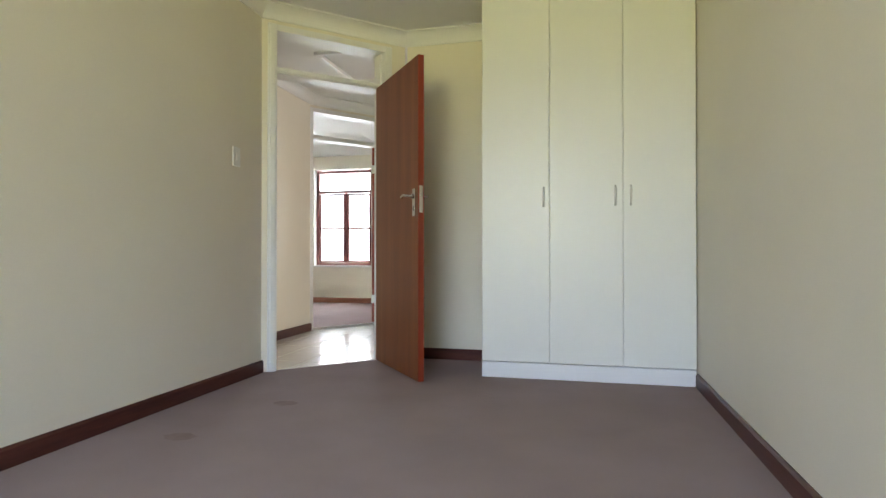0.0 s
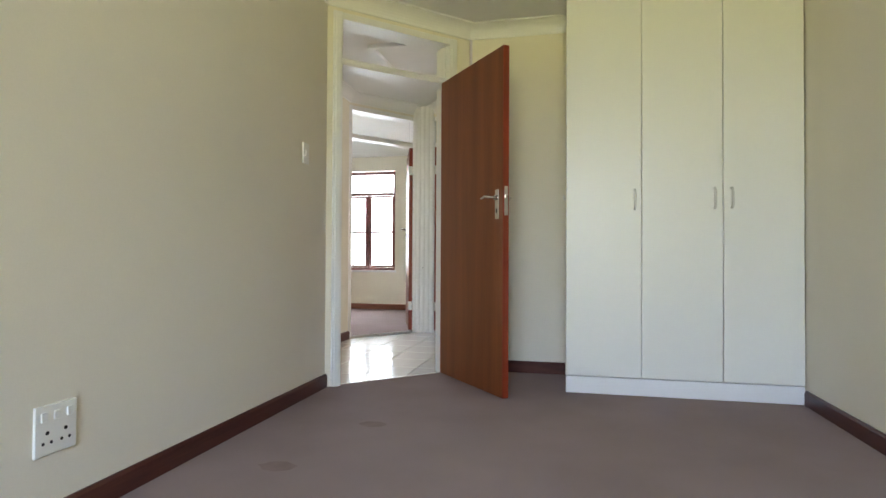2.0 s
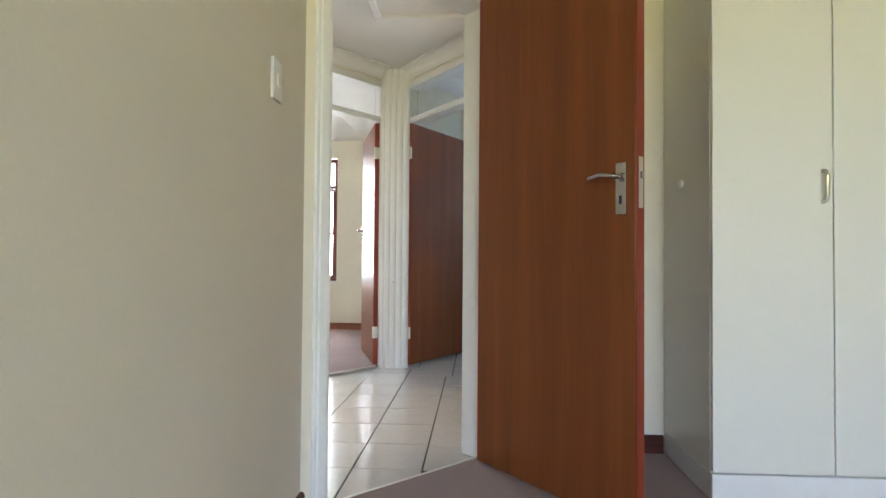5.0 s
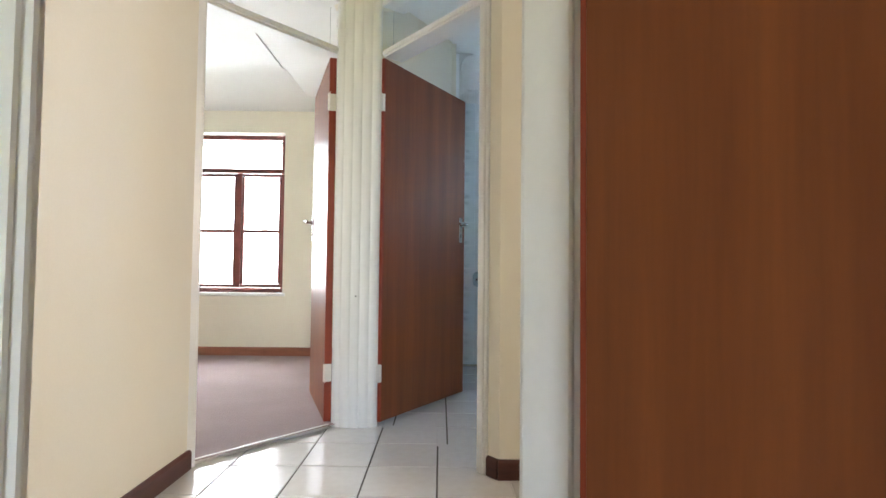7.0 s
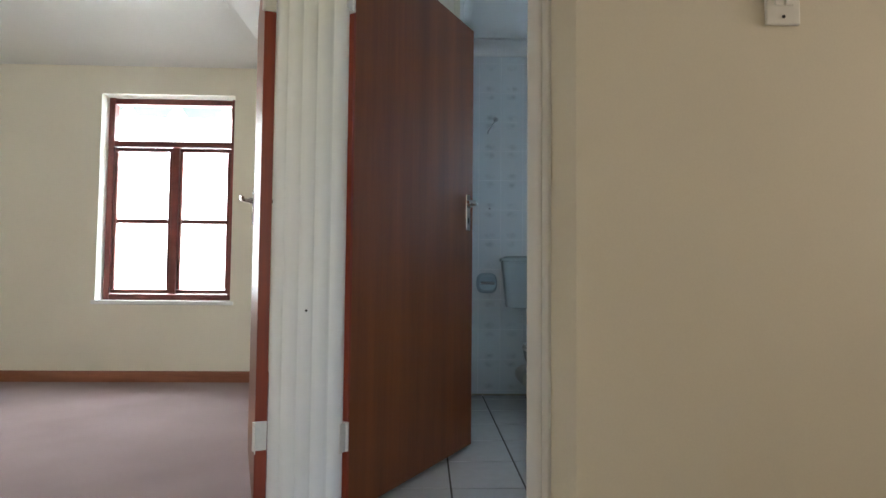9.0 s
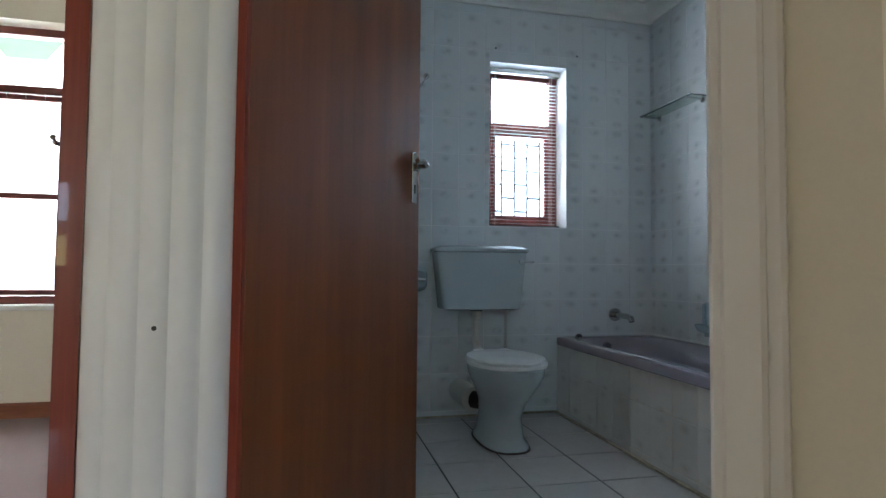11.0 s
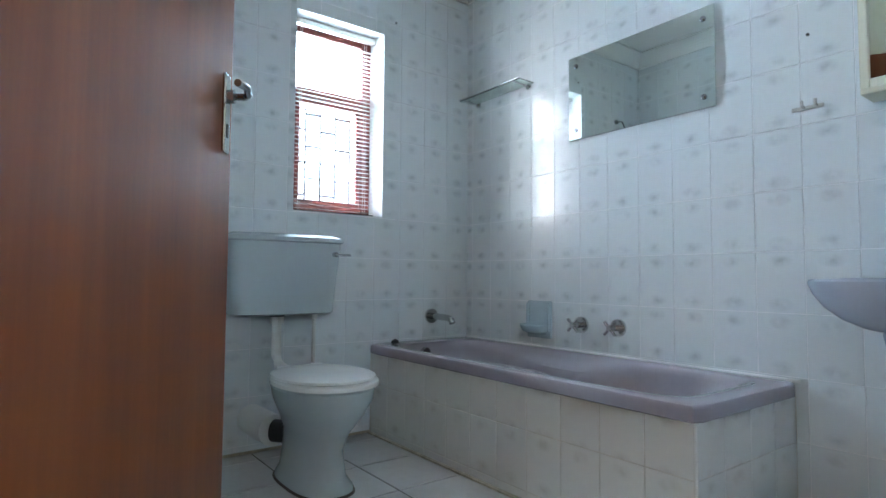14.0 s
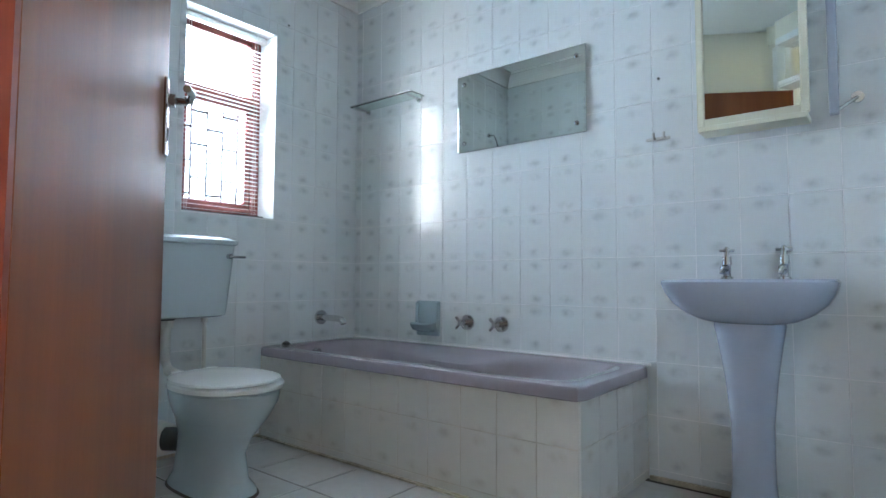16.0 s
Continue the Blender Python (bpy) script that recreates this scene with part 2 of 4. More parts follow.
def thing(name, m, label, category, group="", kind=""):
    ob = new(name)
    ob.empty_display_size = 0.1
    ob.matrix_world = Matrix.Translation(ORIGIN) @ m
    return tagged(ob, label, category, group, kind)


def solid(name, bm, mat, label, category, kind="", smooth=False, group=""):
    ob = tagged(new(name, mesh_of(name, bm, mat, smooth)), label, category, group, kind)
    ob.location = ORIGIN
    return ob


ORIGIN = Vector((0, 0, 0))


def along(p, q):
    """A frame at p with x towards q and z up; gives the frame and the length."""
    d = Vector((q[0] - p[0], q[1] - p[1]))
    return pose(p[0], p[1], 0, 0, 0, math.degrees(math.atan2(d.y, d.x))), d.length


def wall(name, p, q, depth, top, mat, label, holes=(), bottom=-0.03):
    """A wall whose face runs from p to q; depth: thickness to the left of that line. holes: s0, s1, z0, z1."""
    m, length = along(p, q)
    bm = bmesh.new()
    s = 0.0
    for s0, s1, z0, z1 in sorted(holes):
        if s0 > s:
            box(bm, s, s0, 0, depth, bottom, top, m)
        if z0 > bottom:
            box(bm, s0, s1, 0, depth, bottom, z0, m)
        if z1 < top:
            box(bm, s0, s1, 0, depth, z1, top, m)
        s = s1
    if length > s:
        box(bm, s, length, 0, depth, bottom, top, m)
    bmesh.ops.recalc_face_normals(bm, faces=bm.faces[:])
    return solid(name, bm, mat, label, "wall", "structure")


def skirting(p, q, mat, z0=0.0, h=0.085):
    m, length = along(p, q)
    bm = bmesh.new()
    prof = [(0, 0), (-0.016, 0), (-0.016, h - 0.012), (-0.008, h), (0, h)]
    a = [bm.verts.new(m @ Vector((0, y, z0 + z))) for y, z in prof]
    b = [bm.verts.new(m @ Vector((length, y, z0 + z))) for y, z in prof]
    for i in range(5):
        j = (i + 1) % 5
        bm.faces.new((a[i], a[j], b[j], b[i]))
    bm.faces.new(a)
    bm.faces.new(b[::-1])
    bmesh.ops.recalc_face_normals(bm, faces=bm.faces[:])
    return solid("baseboard", bm, mat, "dark varnished wooden skirting along the wall foot", "baseboard", "structure")


def cornice(p, q, top, size=0.10):
    """A cove along the line p to q, the room on the right of the line."""
    m, length = along(p, q)
    bm = bmesh.new()
    prof = [(0, 0), (0, -size), (-0.012, -size)]
    for i in range(1, 7):
        a = math.pi / 2 * i / 7
        prof.append((-size + (size - 0.012) * math.cos(a), -size + (size - 0.012) * math.sin(a)))
    prof += [(-size, -0.012), (-size, 0)]
    a = [bm.verts.new(m @ Vector((0, y, top + z))) for y, z in prof]
    b = [bm.verts.new(m @ Vector((length, y, top + z))) for y, z in prof]
    k = len(prof)
    for i in range(k):
        j = (i + 1) % k
        bm.faces.new((a[i], a[j], b[j], b[i]))
    bm.faces.new(a)
    bm.faces.new(b[::-1])
    bmesh.ops.recalc_face_normals(bm, faces=bm.faces[:])
    return solid("trim", bm, CEIL, "white coved plaster cornice below the ceiling", "cornice", "structure")


# ---- plan ----
TOP = 2.60
TILE_Z = -0.02
XL, XR, YB, YF = -1.735, 1.16, -2.6, 4.555
A, B = (XL, 3.765), (-0.925, 4.555)
J1L, J1R = 0.105, 0.945
P2L, P2R = (-2.525, 5.99), (-2.005, 6.635)
P3L, P3R, P3E = (-1.755, 6.68), (-1.222, 5.985), (-1.139, 5.877)
BX0, BX1, BY = -1.27, 0.56, 8.60
W2Y = 9.17

# bedroom
wall("wall_left", (XL, YB), A, 0.14, TOP, CREAM, "cream painted plaster wall with faint marks")
wall("wall_door_bedroom", A, B, 0.14, TOP, CREAM, "cream painted angled wall holding the bedroom door", [(J1L - 0.05, J1R + 0.05, -0.03, 2.47)])
wall("wall_far", (-0.905, YF), (XR + 0.15, YF), 0.14, TOP, CREAM, "cream painted wall behind the open door")
wall("wall_right", (XR, YF - 0.0), (XR, YB), 0.15, TOP, CREAM, "cream painted plaster wall beside the cupboard")
wall("wall_back", (XR + 0.15, YB), (XL - 0.14, YB), 0.15, TOP, CREAM, "cream painted wall with the bedroom window", [(0.6, 2.5, 0.9, 2.25)])
# passage
ORIGIN = PASSAGE
wall("wall_passage_left", (-2.525, 1.95), P2L, 0.14, TOP, CREAM, "warm cream painted passage wall")
wall("wall_passage_end", (XL - 0.14, 2.0), (-2.7, 2.0), -0.14, TOP, CREAM, "cream painted end wall of the passage")
wall("wall_switch", P3E, (2.15, 5.877), 0.13, TOP, CREAM, "cream painted passage wall with a light switch")
wall("wall_passage_side", (2.0, 5.85), (2.0, 4.6), 0.14, TOP, CREAM, "cream painted far end of the side passage")
wall("wall_passage_inner", (2.1, 4.745), (XR + 0.155, 4.745), 0.14, TOP, CREAM, "cream painted wall of the side passage")
wall("wall_door_second", P2L, P2R, 0.13, TOP, CREAM, "cream painted angled wall with the second bedroom door", [(0.0, (Vector(P2R) - Vector(P2L)).length, -0.03, 2.47)])
wall("wall_door_bath", P3L, P3E, 0.13, TOP, CREAM, "cream painted angled wall with the bathroom door", [(0.0, (Vector(P3R) - Vector(P3L)).length, -0.03, 2.47)])
# second bedroom
wall("wall_window_second", (-5.4, W2Y), (-1.42, W2Y), 0.22, 2.75, CREAM, "cream painted wall with a wooden window", [(1.335, 2.385, 0.63, 2.28)])
wall("wall_second_left", (-5.4, 5.6), (-5.4, W2Y + 0.2), 0.14, 2.75, CREAM, "cream painted bedroom wall")
wall("wall_second_front", (-2.62, 5.8), (-5.4, 5.8), -0.13, 2.75, CREAM, "cream painted bedroom wall beside the door")
wall("wall_partition", (-1.42, W2Y), (-1.42, 7.62), 0.12, 2.75, CREAM, "cream painted partition between bedroom and bathroom")
wall("wall_partition_angled", (-1.42, 7.64), (-1.93, 6.80), 0.10, 2.75, CREAM, "cream painted angled partition behind the doors")

# floors
ORIGIN = BEDROOM
carpet_1 = solid("floor", a_box(XL - 0.02, XR + 0.02, YB, 3.75, -0.06, 0.0), CARPET, "worn mauve brown short pile carpet", "floor", "structure")
bm = bmesh.new()
lo = [bm.verts.new(v) for v in ((XL - 0.02, 3.75, 0), (XR + 0.02, 3.75, 0), (XR + 0.02, YF, 0), (-0.93, YF, 0), (XL - 0.02, 3.812, 0))]
bm.faces.new(lo)
solid("floor", bm, CARPET, "worn mauve brown short pile carpet", "floor", "structure")
ORIGIN = PASSAGE
bm = bmesh.new()
bm.faces.new([bm.verts.new(v) for v in ((-5.4, 5.75, 0.0), (-2.72, 5.75, 0), (-1.96, 6.69, 0), (-1.40, 7.6, 0), (-1.40, W2Y, 0), (-5.4, W2Y, 0))])
solid("floor", bm, CARPET, "plain mauve brown carpet of the second bedroom", "floor", "structure")
floor_tiled = solid("floor", a_box(-2.72, 2.15, 1.9, 8.95, -0.10, TILE_Z - 0.006), FGROUT, "dark grouted bed of the tiled floor", "floor", "structure")
ORIGIN = BEDROOM
for stain_x, stain_y, stain_r in ((-1.33, 2.42, 0.075), (-1.15, 3.05, 0.07)):
    bm = bmesh.new()
    bm.faces.new([bm.verts.new((stain_x + stain_r * (1 + 0.3 * noise.noise((k * 0.9, stain_x, 0))) * math.cos(k * 0.35), stain_y + 0.7 * stain_r * (1 + 0.3 * noise.noise((k * 0.7, stain_y, 3))) * math.sin(k * 0.35), 0.004)) for k in range(18)])
    solid("stain", bm, STAIN, "faint dark stain on the carpet", "stain", "structure")

# ceilings
def ceiling(x0, x1, y0, y1, z, label, battens=()):
    bm = a_box(x0, x1, y0, y1, z, z + 0.05)
    for c in battens:
        box(bm, *c, z - 0.012, z)
    return solid("ceiling", bm, CEIL, label, "ceiling", "structure")


ceiling(XL - 0.1, XR + 0.1, YB - 0.1, 4.7, TOP + 0.001, "flat white board ceiling")
ORIGIN = PASSAGE
ceiling(-2.75, 2.2, 1.9, 9.1, TOP + 0.002, "white board ceiling with cover strips")
ceiling(-5.5, -1.35, 5.7, W2Y + 0.15, 2.74, "white board ceiling with cover strips", [(-2.902, -2.878, 6.0, 8.6)])
hatch = thing("ceiling_hatch", pose(-1.855, 4.745, TOP + 0.002), "white boarded ceiling hatch in a timber surround", "hatch", kind="structure")
part("hatch_panel", a_box(0.03, 0.63, 0.03, 0.81, -0.006, 0.0, 0.002, 1), CEIL, hatch)
for a, b, c, d in ((-0.02, 0.68, -0.02, 0.029), (-0.02, 0.68, 0.811, 0.86), (-0.02, 0.029, 0.03, 0.81), (0.631, 0.68, 0.03, 0.81)):
    part("surround", a_box(a, b, c, d, -0.034, 0.0, 0.006, 1), GLOSS, hatch)
ORIGIN = BEDROOM
for p, q in (((XL, YB), A), (A, B), ((-0.925, YF), (XR, YF)), ((XR, YF), (XR, YB))):
    cornice(p, q, TOP)
ORIGIN = PASSAGE
for p, q in (((-2.525, 2.1), P2L), (P2L, P2R), (P3L, P3E), (P3E, (2.0, 5.877))):
    cornice(p, q, TOP)
ORIGIN = BATHROOM
for p, q in (((BX0, BY - 0.006), (BX1, BY - 0.006)), ((BX1 - 0.006, BY), (BX1 - 0.006, 5.87)), ((BX0 + 0.006, 7.6), (BX0 + 0.006, BY)), ((BX1, 5.855), (-1.0, 5.855))):
    cornice(p, q, TOP)
ORIGIN = PASSAGE
# the second bedroom's ceiling curves down to its window wall
bm = bmesh.new()
prof = [(W2Y, 2.74), (W2Y, 2.505)] + [(W2Y - 0.02 - 0.68 * k / 8, 2.51 + 0.229 * math.sin(math.pi / 2 * k / 8)) for k in range(9)]
ends = [[bm.verts.new((x, y, z)) for y, z in prof] for x in (-5.4, -1.42)]
for k in range(len(prof)):
    bm.faces.new((ends[0][k], ends[0][k - 1], ends[1][k - 1], ends[1][k]))
bm.faces.new(ends[0])
bm.faces.new(ends[1][::-1])
bmesh.ops.recalc_face_normals(bm, faces=bm.faces[:])
solid("trim", bm, CEIL, "broad white plaster cove over the window wall", "cornice", "structure", True)

# skirtings
ORIGIN = BEDROOM
skirting((XL, YB), (XL, 3.77), SKIRT)
skirting((-0.905, YF), (-0.21, YF), SKIRT)
skirting((XR, 3.99), (XR, YB), SKIRT)
ORIGIN = PASSAGE
skirting((-2.525, 2.1), (-2.525, 5.97), SKIRT, TILE_Z)
skirting((-1.18, 5.931), P3E, SKIRT, TILE_Z)
skirting((P3E[0] - 0.006, P3E[1]), (1.9, 5.877), SKIRT, TILE_Z)
skirting((-5.4, W2Y), (-1.42, W2Y), SKIRT2)


# ---- door frames, transoms and doors ----
def door_frame(name, p, q, depth, only, label):
    """A white timber frame with a transom light, its opening from p to q."""
    m, w = along(p, q)
    root = thing(name, m, label, "door frame", kind="structure")
    for side, s in (("left", 0.0), ("right", w)):
        if only not in (None, side):
            continue
        sg = -1 if side == "left" else 1
        bm = bmesh.new()
        box(bm, *sorted((s, s + sg * 0.065)), -0.014, depth + 0.014, TILE_Z, 2.475)
        box(bm, *sorted((s - sg * 0.013, s + sg * 0.02)), 0.045, depth - 0.002, TILE_Z, 2.46)
        box(bm, *sorted((s + sg * 0.012, s + sg * 0.05)), -0.022, depth + 0.022, TILE_Z, 2.47)
        part("jamb", bevelled(bm, 0.004, 1), GLOSS, root)
    bm = box(bmesh.new(), 0.0, w, 0.0, depth, 2.127, 2.172)
    box(bm, 0.0, w, -0.01, depth + 0.01, 2.137, 2.162)
    part("transom_bar", bevelled(bm, 0.003, 1), GLOSS, root)
    bm = box(bmesh.new(), 0.0, w, -0.014, depth + 0.014, 2.425, 2.472)
    part("head", bevelled(bm, 0.003, 1), GLOSS, root)
    g = part("pane", a_box(0.004, w - 0.004, depth / 2 - 0.002, depth / 2 + 0.002, 2.16, 2.43), GLASS, root, "clear transom pane")
    g.visible_shadow = False
    if only != "right":
        part("threshold", bevelled(box(bmesh.new(), 0.0, w, 0.02, 0.034, TILE_Z, 0.003), 0.001, 1), ZINC, root, "thin metal threshold strip")
    return root


ORIGIN = BEDROOM
mA, _ = along(A, B)
f1l, f1r = mA @ Vector((J1L, 0, 0)), mA @ Vector((J1R, 0, 0))
door_frame("door_frame_1", f1l, f1r, 0.16, None, "white gloss timber door frame with a transom light")


def inset(p, q, a, b):
    d = (Vector(q) - Vector(p)).normalized()
    return Vector(p) + d * a, Vector(q) - d * b


f2l, f2r = inset(P2L, P2R, 0.018, 0.01)
f3l, f3r = inset(P3L, P3R, 0.01, 0.0)
ORIGIN = PASSAGE
door_frame("door_frame_2", f2l, f2r, 0.13, "left", "white gloss timber frame of the second bedroom")
door_frame("door_frame_3", f3l, f3r, 0.13, "right", "white gloss timber frame of the bathroom door")


def lever_handle(leaf, x, y, face, z):
    """A long back plate with a curved lever, on the side face (1 or -1) of a leaf whose lock edge is towards +x."""
    plate = part("handle_plate", a_box(x - 0.021, x + 0.021, min(y, y + face * 0.008), max(y, y + face * 0.008), z - 0.11, z + 0.07, 0.003), CHROME, leaf, "chrome handle plate")
    part("lever", tube([(x, y, z + 0.02), (x, y + face * 0.045, z + 0.02), (x - 0.012, y + face * 0.056, z + 0.022), (x - 0.045, y + face * 0.06, z + 0.028), (x - 0.10, y + face * 0.054, z + 0.020)], 0.0085), CHROME, plate, "curved chrome lever", True)
    part("keyhole", a_box(x - 0.005, x + 0.005, min(y, y + face * 0.0095), max(y, y + face * 0.0095), z - 0.075, z - 0.045), HOLE, plate)
    part("collar", tube([(x, y, z + 0.02), (x, y + face * 0.022, z + 0.02)], 0.016), CHROME, plate, "", True)


def door(name, hinge, tip, label, hinge_face, lever_z=1.19, z0=0.008):
    """A flush veneered leaf standing open."""
    m, w = along(hinge, tip)
    root = thing(name, m, label, "door", "flush brown doors", "structure")
    t = 0.041
    part("leaf", a_box(0.012, w - 0.006, -t / 2, t / 2, z0, 2.125, 0.0015, 1), DOOR, root)
    for a, b in ((0.0, 0.012), (w - 0.006, w)):
        part("lipping", a_box(a, b, -t / 2 + 0.0005, t / 2 - 0.0005, z0, 2.125), LIP, root, "red stained edge lipping")
    for s in (-1, 1):
        lever_handle(root, w - 0.062, s * t / 2, s, lever_z)
    part("lock_face", a_box(w - 0.001, w + 0.002, -0.011, 0.011, 1.10, 1.275), STEEL, root, "brass-tinted steel lock face")
    part("latch", a_box(w, w + 0.011, -0.007, 0.007, 1.20, 1.225, 0.002), CHROME, root)
    for z in (0.235, 1.81):
        h = part("hinge", tube([(-0.005, hinge_face * (t / 2 + 0.002), z), (-0.005, hinge_face * (t / 2 + 0.002), z + 0.10)], 0.0065), ZINC, root, "paint-splashed steel butt hinge", True)
        part("hinge_leaf", a_box(-0.006, -0.0005, -0.0195, 0.0195, z, z + 0.10), ZINC, h)
        part("hinge_flap", a_box(-0.045, -0.004, hinge_face * (t / 2) - 0.0015, hinge_face * (t / 2) + 0.0015, z, z + 0.10), ZINC, h)
    return root


ORIGIN = BEDROOM
door("door_1", (-1.086, 4.378), (-0.555, 3.715), "flush varnished brown bedroom door standing wide open", 1)
ORIGIN = PASSAGE
door("door_2", (-2.045, 6.68), (-2.310, 7.475), "flush brown second bedroom door standing open", 1)
door("door_3", (-1.758, 6.684), (-1.250, 7.530), "flush brown bathroom door standing open", -1)

# fluted white corner post between the two passage doors
bm = bmesh.new()
prof = []
steps = []
for k in range(73):
    u = k / 72
    rib = abs(math.sin(5 * math.pi * u)) ** 0.7
    steps.append((-2.024 + 0.267 * u, 6.690 - 0.045 * math.sin(math.pi * u) ** 0.6 - 0.011 * rib))
steps += [(-1.770, 6.77), (-1.89, 6.86), (-2.012, 6.77)]
lo = [bm.verts.new((x, y, TILE_Z)) for x, y in steps]
hi = [bm.verts.new((x, y, TOP - 0.004)) for x, y in steps]
for i in range(len(steps)):
    j = (i + 1) % len(steps)
    bm.faces.new((lo[i], lo[j], hi[j], hi[i]))
bm.faces.new(hi)
bmesh.ops.recalc_face_normals(bm, faces=bm.faces[:])
solid("wall_post_head", a_box(-2.06, -1.71, 6.668, 6.82, 2.472, TOP), CREAM, "cream painted wall above the corner post", "wall", "structure")
solid("trim", bm, GLOSS, "white gloss moulded corner post between two doors", "door trim", "structure", True)
NAILX = -1.885
solid("nail", tube([(NAILX, 6.634, 0.728), (NAILX, 6.646, 0.728)], 0.0045), HOLE, "dark nail head in the white post", "nail", smooth=True)


# ---- bedroom things ----
ORIGIN = BEDROOM
cup = thing("wardrobe", pose(-0.205, 3.995, 0), "white three-door fitted wardrobe with pale D handles", "wardrobe")
W = XR - 0.004 + 0.205
part("carcass", a_box(0.0, W, 0.022, 0.555, 0.105, 2.585, 0.002, 1), CUPB, cup)
part("plinth", a_box(0.0, W - 0.004, 0.004, 0.55, 0.0, 0.104, 0.003, 1), PLINTH, cup, "white painted plinth board")
part("top_rail", a_box(-0.012, W, -0.010, 0.556, 2.586, 2.60), CUPB, cup)
for a, b, hx in ((0.002, 0.452, 0.415), (0.456, 0.917, 0.872), (0.921, W - 0.004, 0.967)):
    d = part("wardrobe_door", a_box(a, b, 0.0, 0.018, 0.112, 2.575, 0.0025, 2), CUPB, cup)
    part("handle", tube([(hx, 0.0, 1.15), (hx, -0.022, 1.155), (hx, -0.028, 1.17), (hx, -0.028, 1.25), (hx, -0.022, 1.265), (hx, 0.0, 1.27)], 0.0075), STEEL, d, "pale metal D handle", True)
part("side_knob", loft([(0, 0, 0, 0.012, 0.012, 2), (0, 0, 0.012, 0.02, 0.02, 2), (0, 0, 0.022, 0.014, 0.014, 2)], 16), PLASTIC, cup, "white round knob", True).matrix_local = pose(0.0, 0.30, 1.26, 0, -90, 0)


def wall_plate(name, m, w, h, label, category):
    root = thing(name, m, label, category)
    part("plate", a_box(-w / 2, w / 2, -0.010, 0.0, -h / 2, h / 2, 0.003, 2), PLASTIC, root)
    return root


sw = wall_plate("light_switch", pose(XL, 3.457, 1.465, 0, 0, 90), 0.078, 0.125, "white plastic light switch on the cream wall", "switch")
part("rocker", a_box(-0.011, 0.011, -0.015, -0.009, -0.02, 0.02, 0.002), PLASTIC, sw)
sk = wall_plate("wall_socket", pose(XL, 1.785, 0.315, 0, 0, 90), 0.145, 0.152, "white double wall socket with round pin holes", "socket")
for cx, cz, s in ((-0.032, -0.03, 1.0), (0.032, -0.03, 1.0)):
    for dx, dz, r in ((0, 0.022, 0.0062), (-0.014, -0.008, 0.005), (0.014, -0.008, 0.005)):
        part("pin_hole", tube([(cx + dx, -0.0112, cz + dz), (cx + dx, -0.004, cz + dz)], r, 10), HOLE, sk)
for cx in (-0.045, 0.0, 0.045):
    part("socket_switch", a_box(cx - 0.010, cx + 0.010, -0.016, -0.009, 0.028, 0.055, 0.002), PLASTIC, sk)
ORIGIN = PASSAGE
s2 = wall_plate("light_switch", pose(-0.67, 5.877, 1.49, 0, 0, 0), 0.078, 0.125, "white two-lever light switch on the passage wall", "switch")
for cx in (-0.013, 0.013):
    part("rocker", a_box(cx - 0.009, cx + 0.009, -0.015, -0.009, -0.02, 0.02, 0.002), PLASTIC, s2)
for cz in (-0.045, 0.045):
    part("screw", tube([(0, -0.0115, cz), (0, -0.008, cz)], 0.004, 8), HOLE, s2)


# ---- windows ----
def window_pane(root, x0, x1, z0, z1, y):
    g = part("pane", a_box(x0, x1, y - 0.002, y + 0.002, z0, z1), GLASS, root)
    g.visible_shadow = False


def bar(root, name, x0, x1, y0, y1, z0, z1, mat=FRAMEW, label=""):
    return part(name, a_box(x0, x1, y0, y1, z0, z1, 0.004, 1), mat, root, label)


# second bedroom: transom light over two casements
w2 = thing("window_1", pose(-4.06, W2Y + 0.09, 0.63), "dark red wooden window with a transom light", "window", kind="structure")
ww, wh, wc = 1.042, 1.645, 0.548
bar(w2, "sill", -0.03, ww + 0.03, -0.105, 0.06, -0.028, 0.004, GLOSS, "white painted sill")
for a in (0.004, ww - 0.052):
    bar(w2, "frame_post", a, a + 0.048, 0, 0.07, 0.005, wh)
for z in (0.005, 1.245, wh - 0.052):
    bar(w2, "frame_rail", 0.053, ww - 0.053, 0, 0.07, z, z + 0.047)
bar(w2, "mullion", wc - 0.027, wc + 0.027, 0, 0.07, 0.053, 1.244)
for a, b in ((0.055, wc - 0.029), (wc + 0.029, ww - 0.055)):
    bar(w2, "sash_rail", a, b, 0.012, 0.05, 0.056, 0.088)
    bar(w2, "sash_rail", a, b, 0.012, 0.05, 1.208, 1.24)
    bar(w2, "glazing_bar", a + 0.026, b - 0.026, 0.014, 0.048, 0.622, 0.656)
    for c in (a, b - 0.025):
        bar(w2, "sash_stile", c, c + 0.025, 0.012, 0.05, 0.09, 1.206)
    window_pane(w2, a + 0.024, b - 0.024, 0.088, 1.21, 0.032)
window_pane(w2, 0.05, ww - 0.05, 1.29, wh - 0.05, 0.035)
for k in range(9):
    x = 0.09 + k * 0.10
    part("curtain_hook", tube([(x, -0.004, 1.245), (x, -0.012, 1.225), (x, -0.004, 1.215)], 0.003, 6), CHROME, w2)
bars2 = thing("burglar_bars", pose(-4.06, W2Y + 0.225, 0.63), "thin dark iron burglar bars outside the window", "burglar bars")
for x0, x1, z in ((0.1, 0.25, 1.02), (0.30, 0.42, 1.02), (0.18, 0.32, 0.86)):
    part("bar", tube([(x0, 0, z), (x1, 0, z)], 0.004, 6), IRON, bars2)
part("bar", tube([(0.02, 0, 1.10), (1.02, 0, 1.10)], 0.004, 6), IRON, bars2)
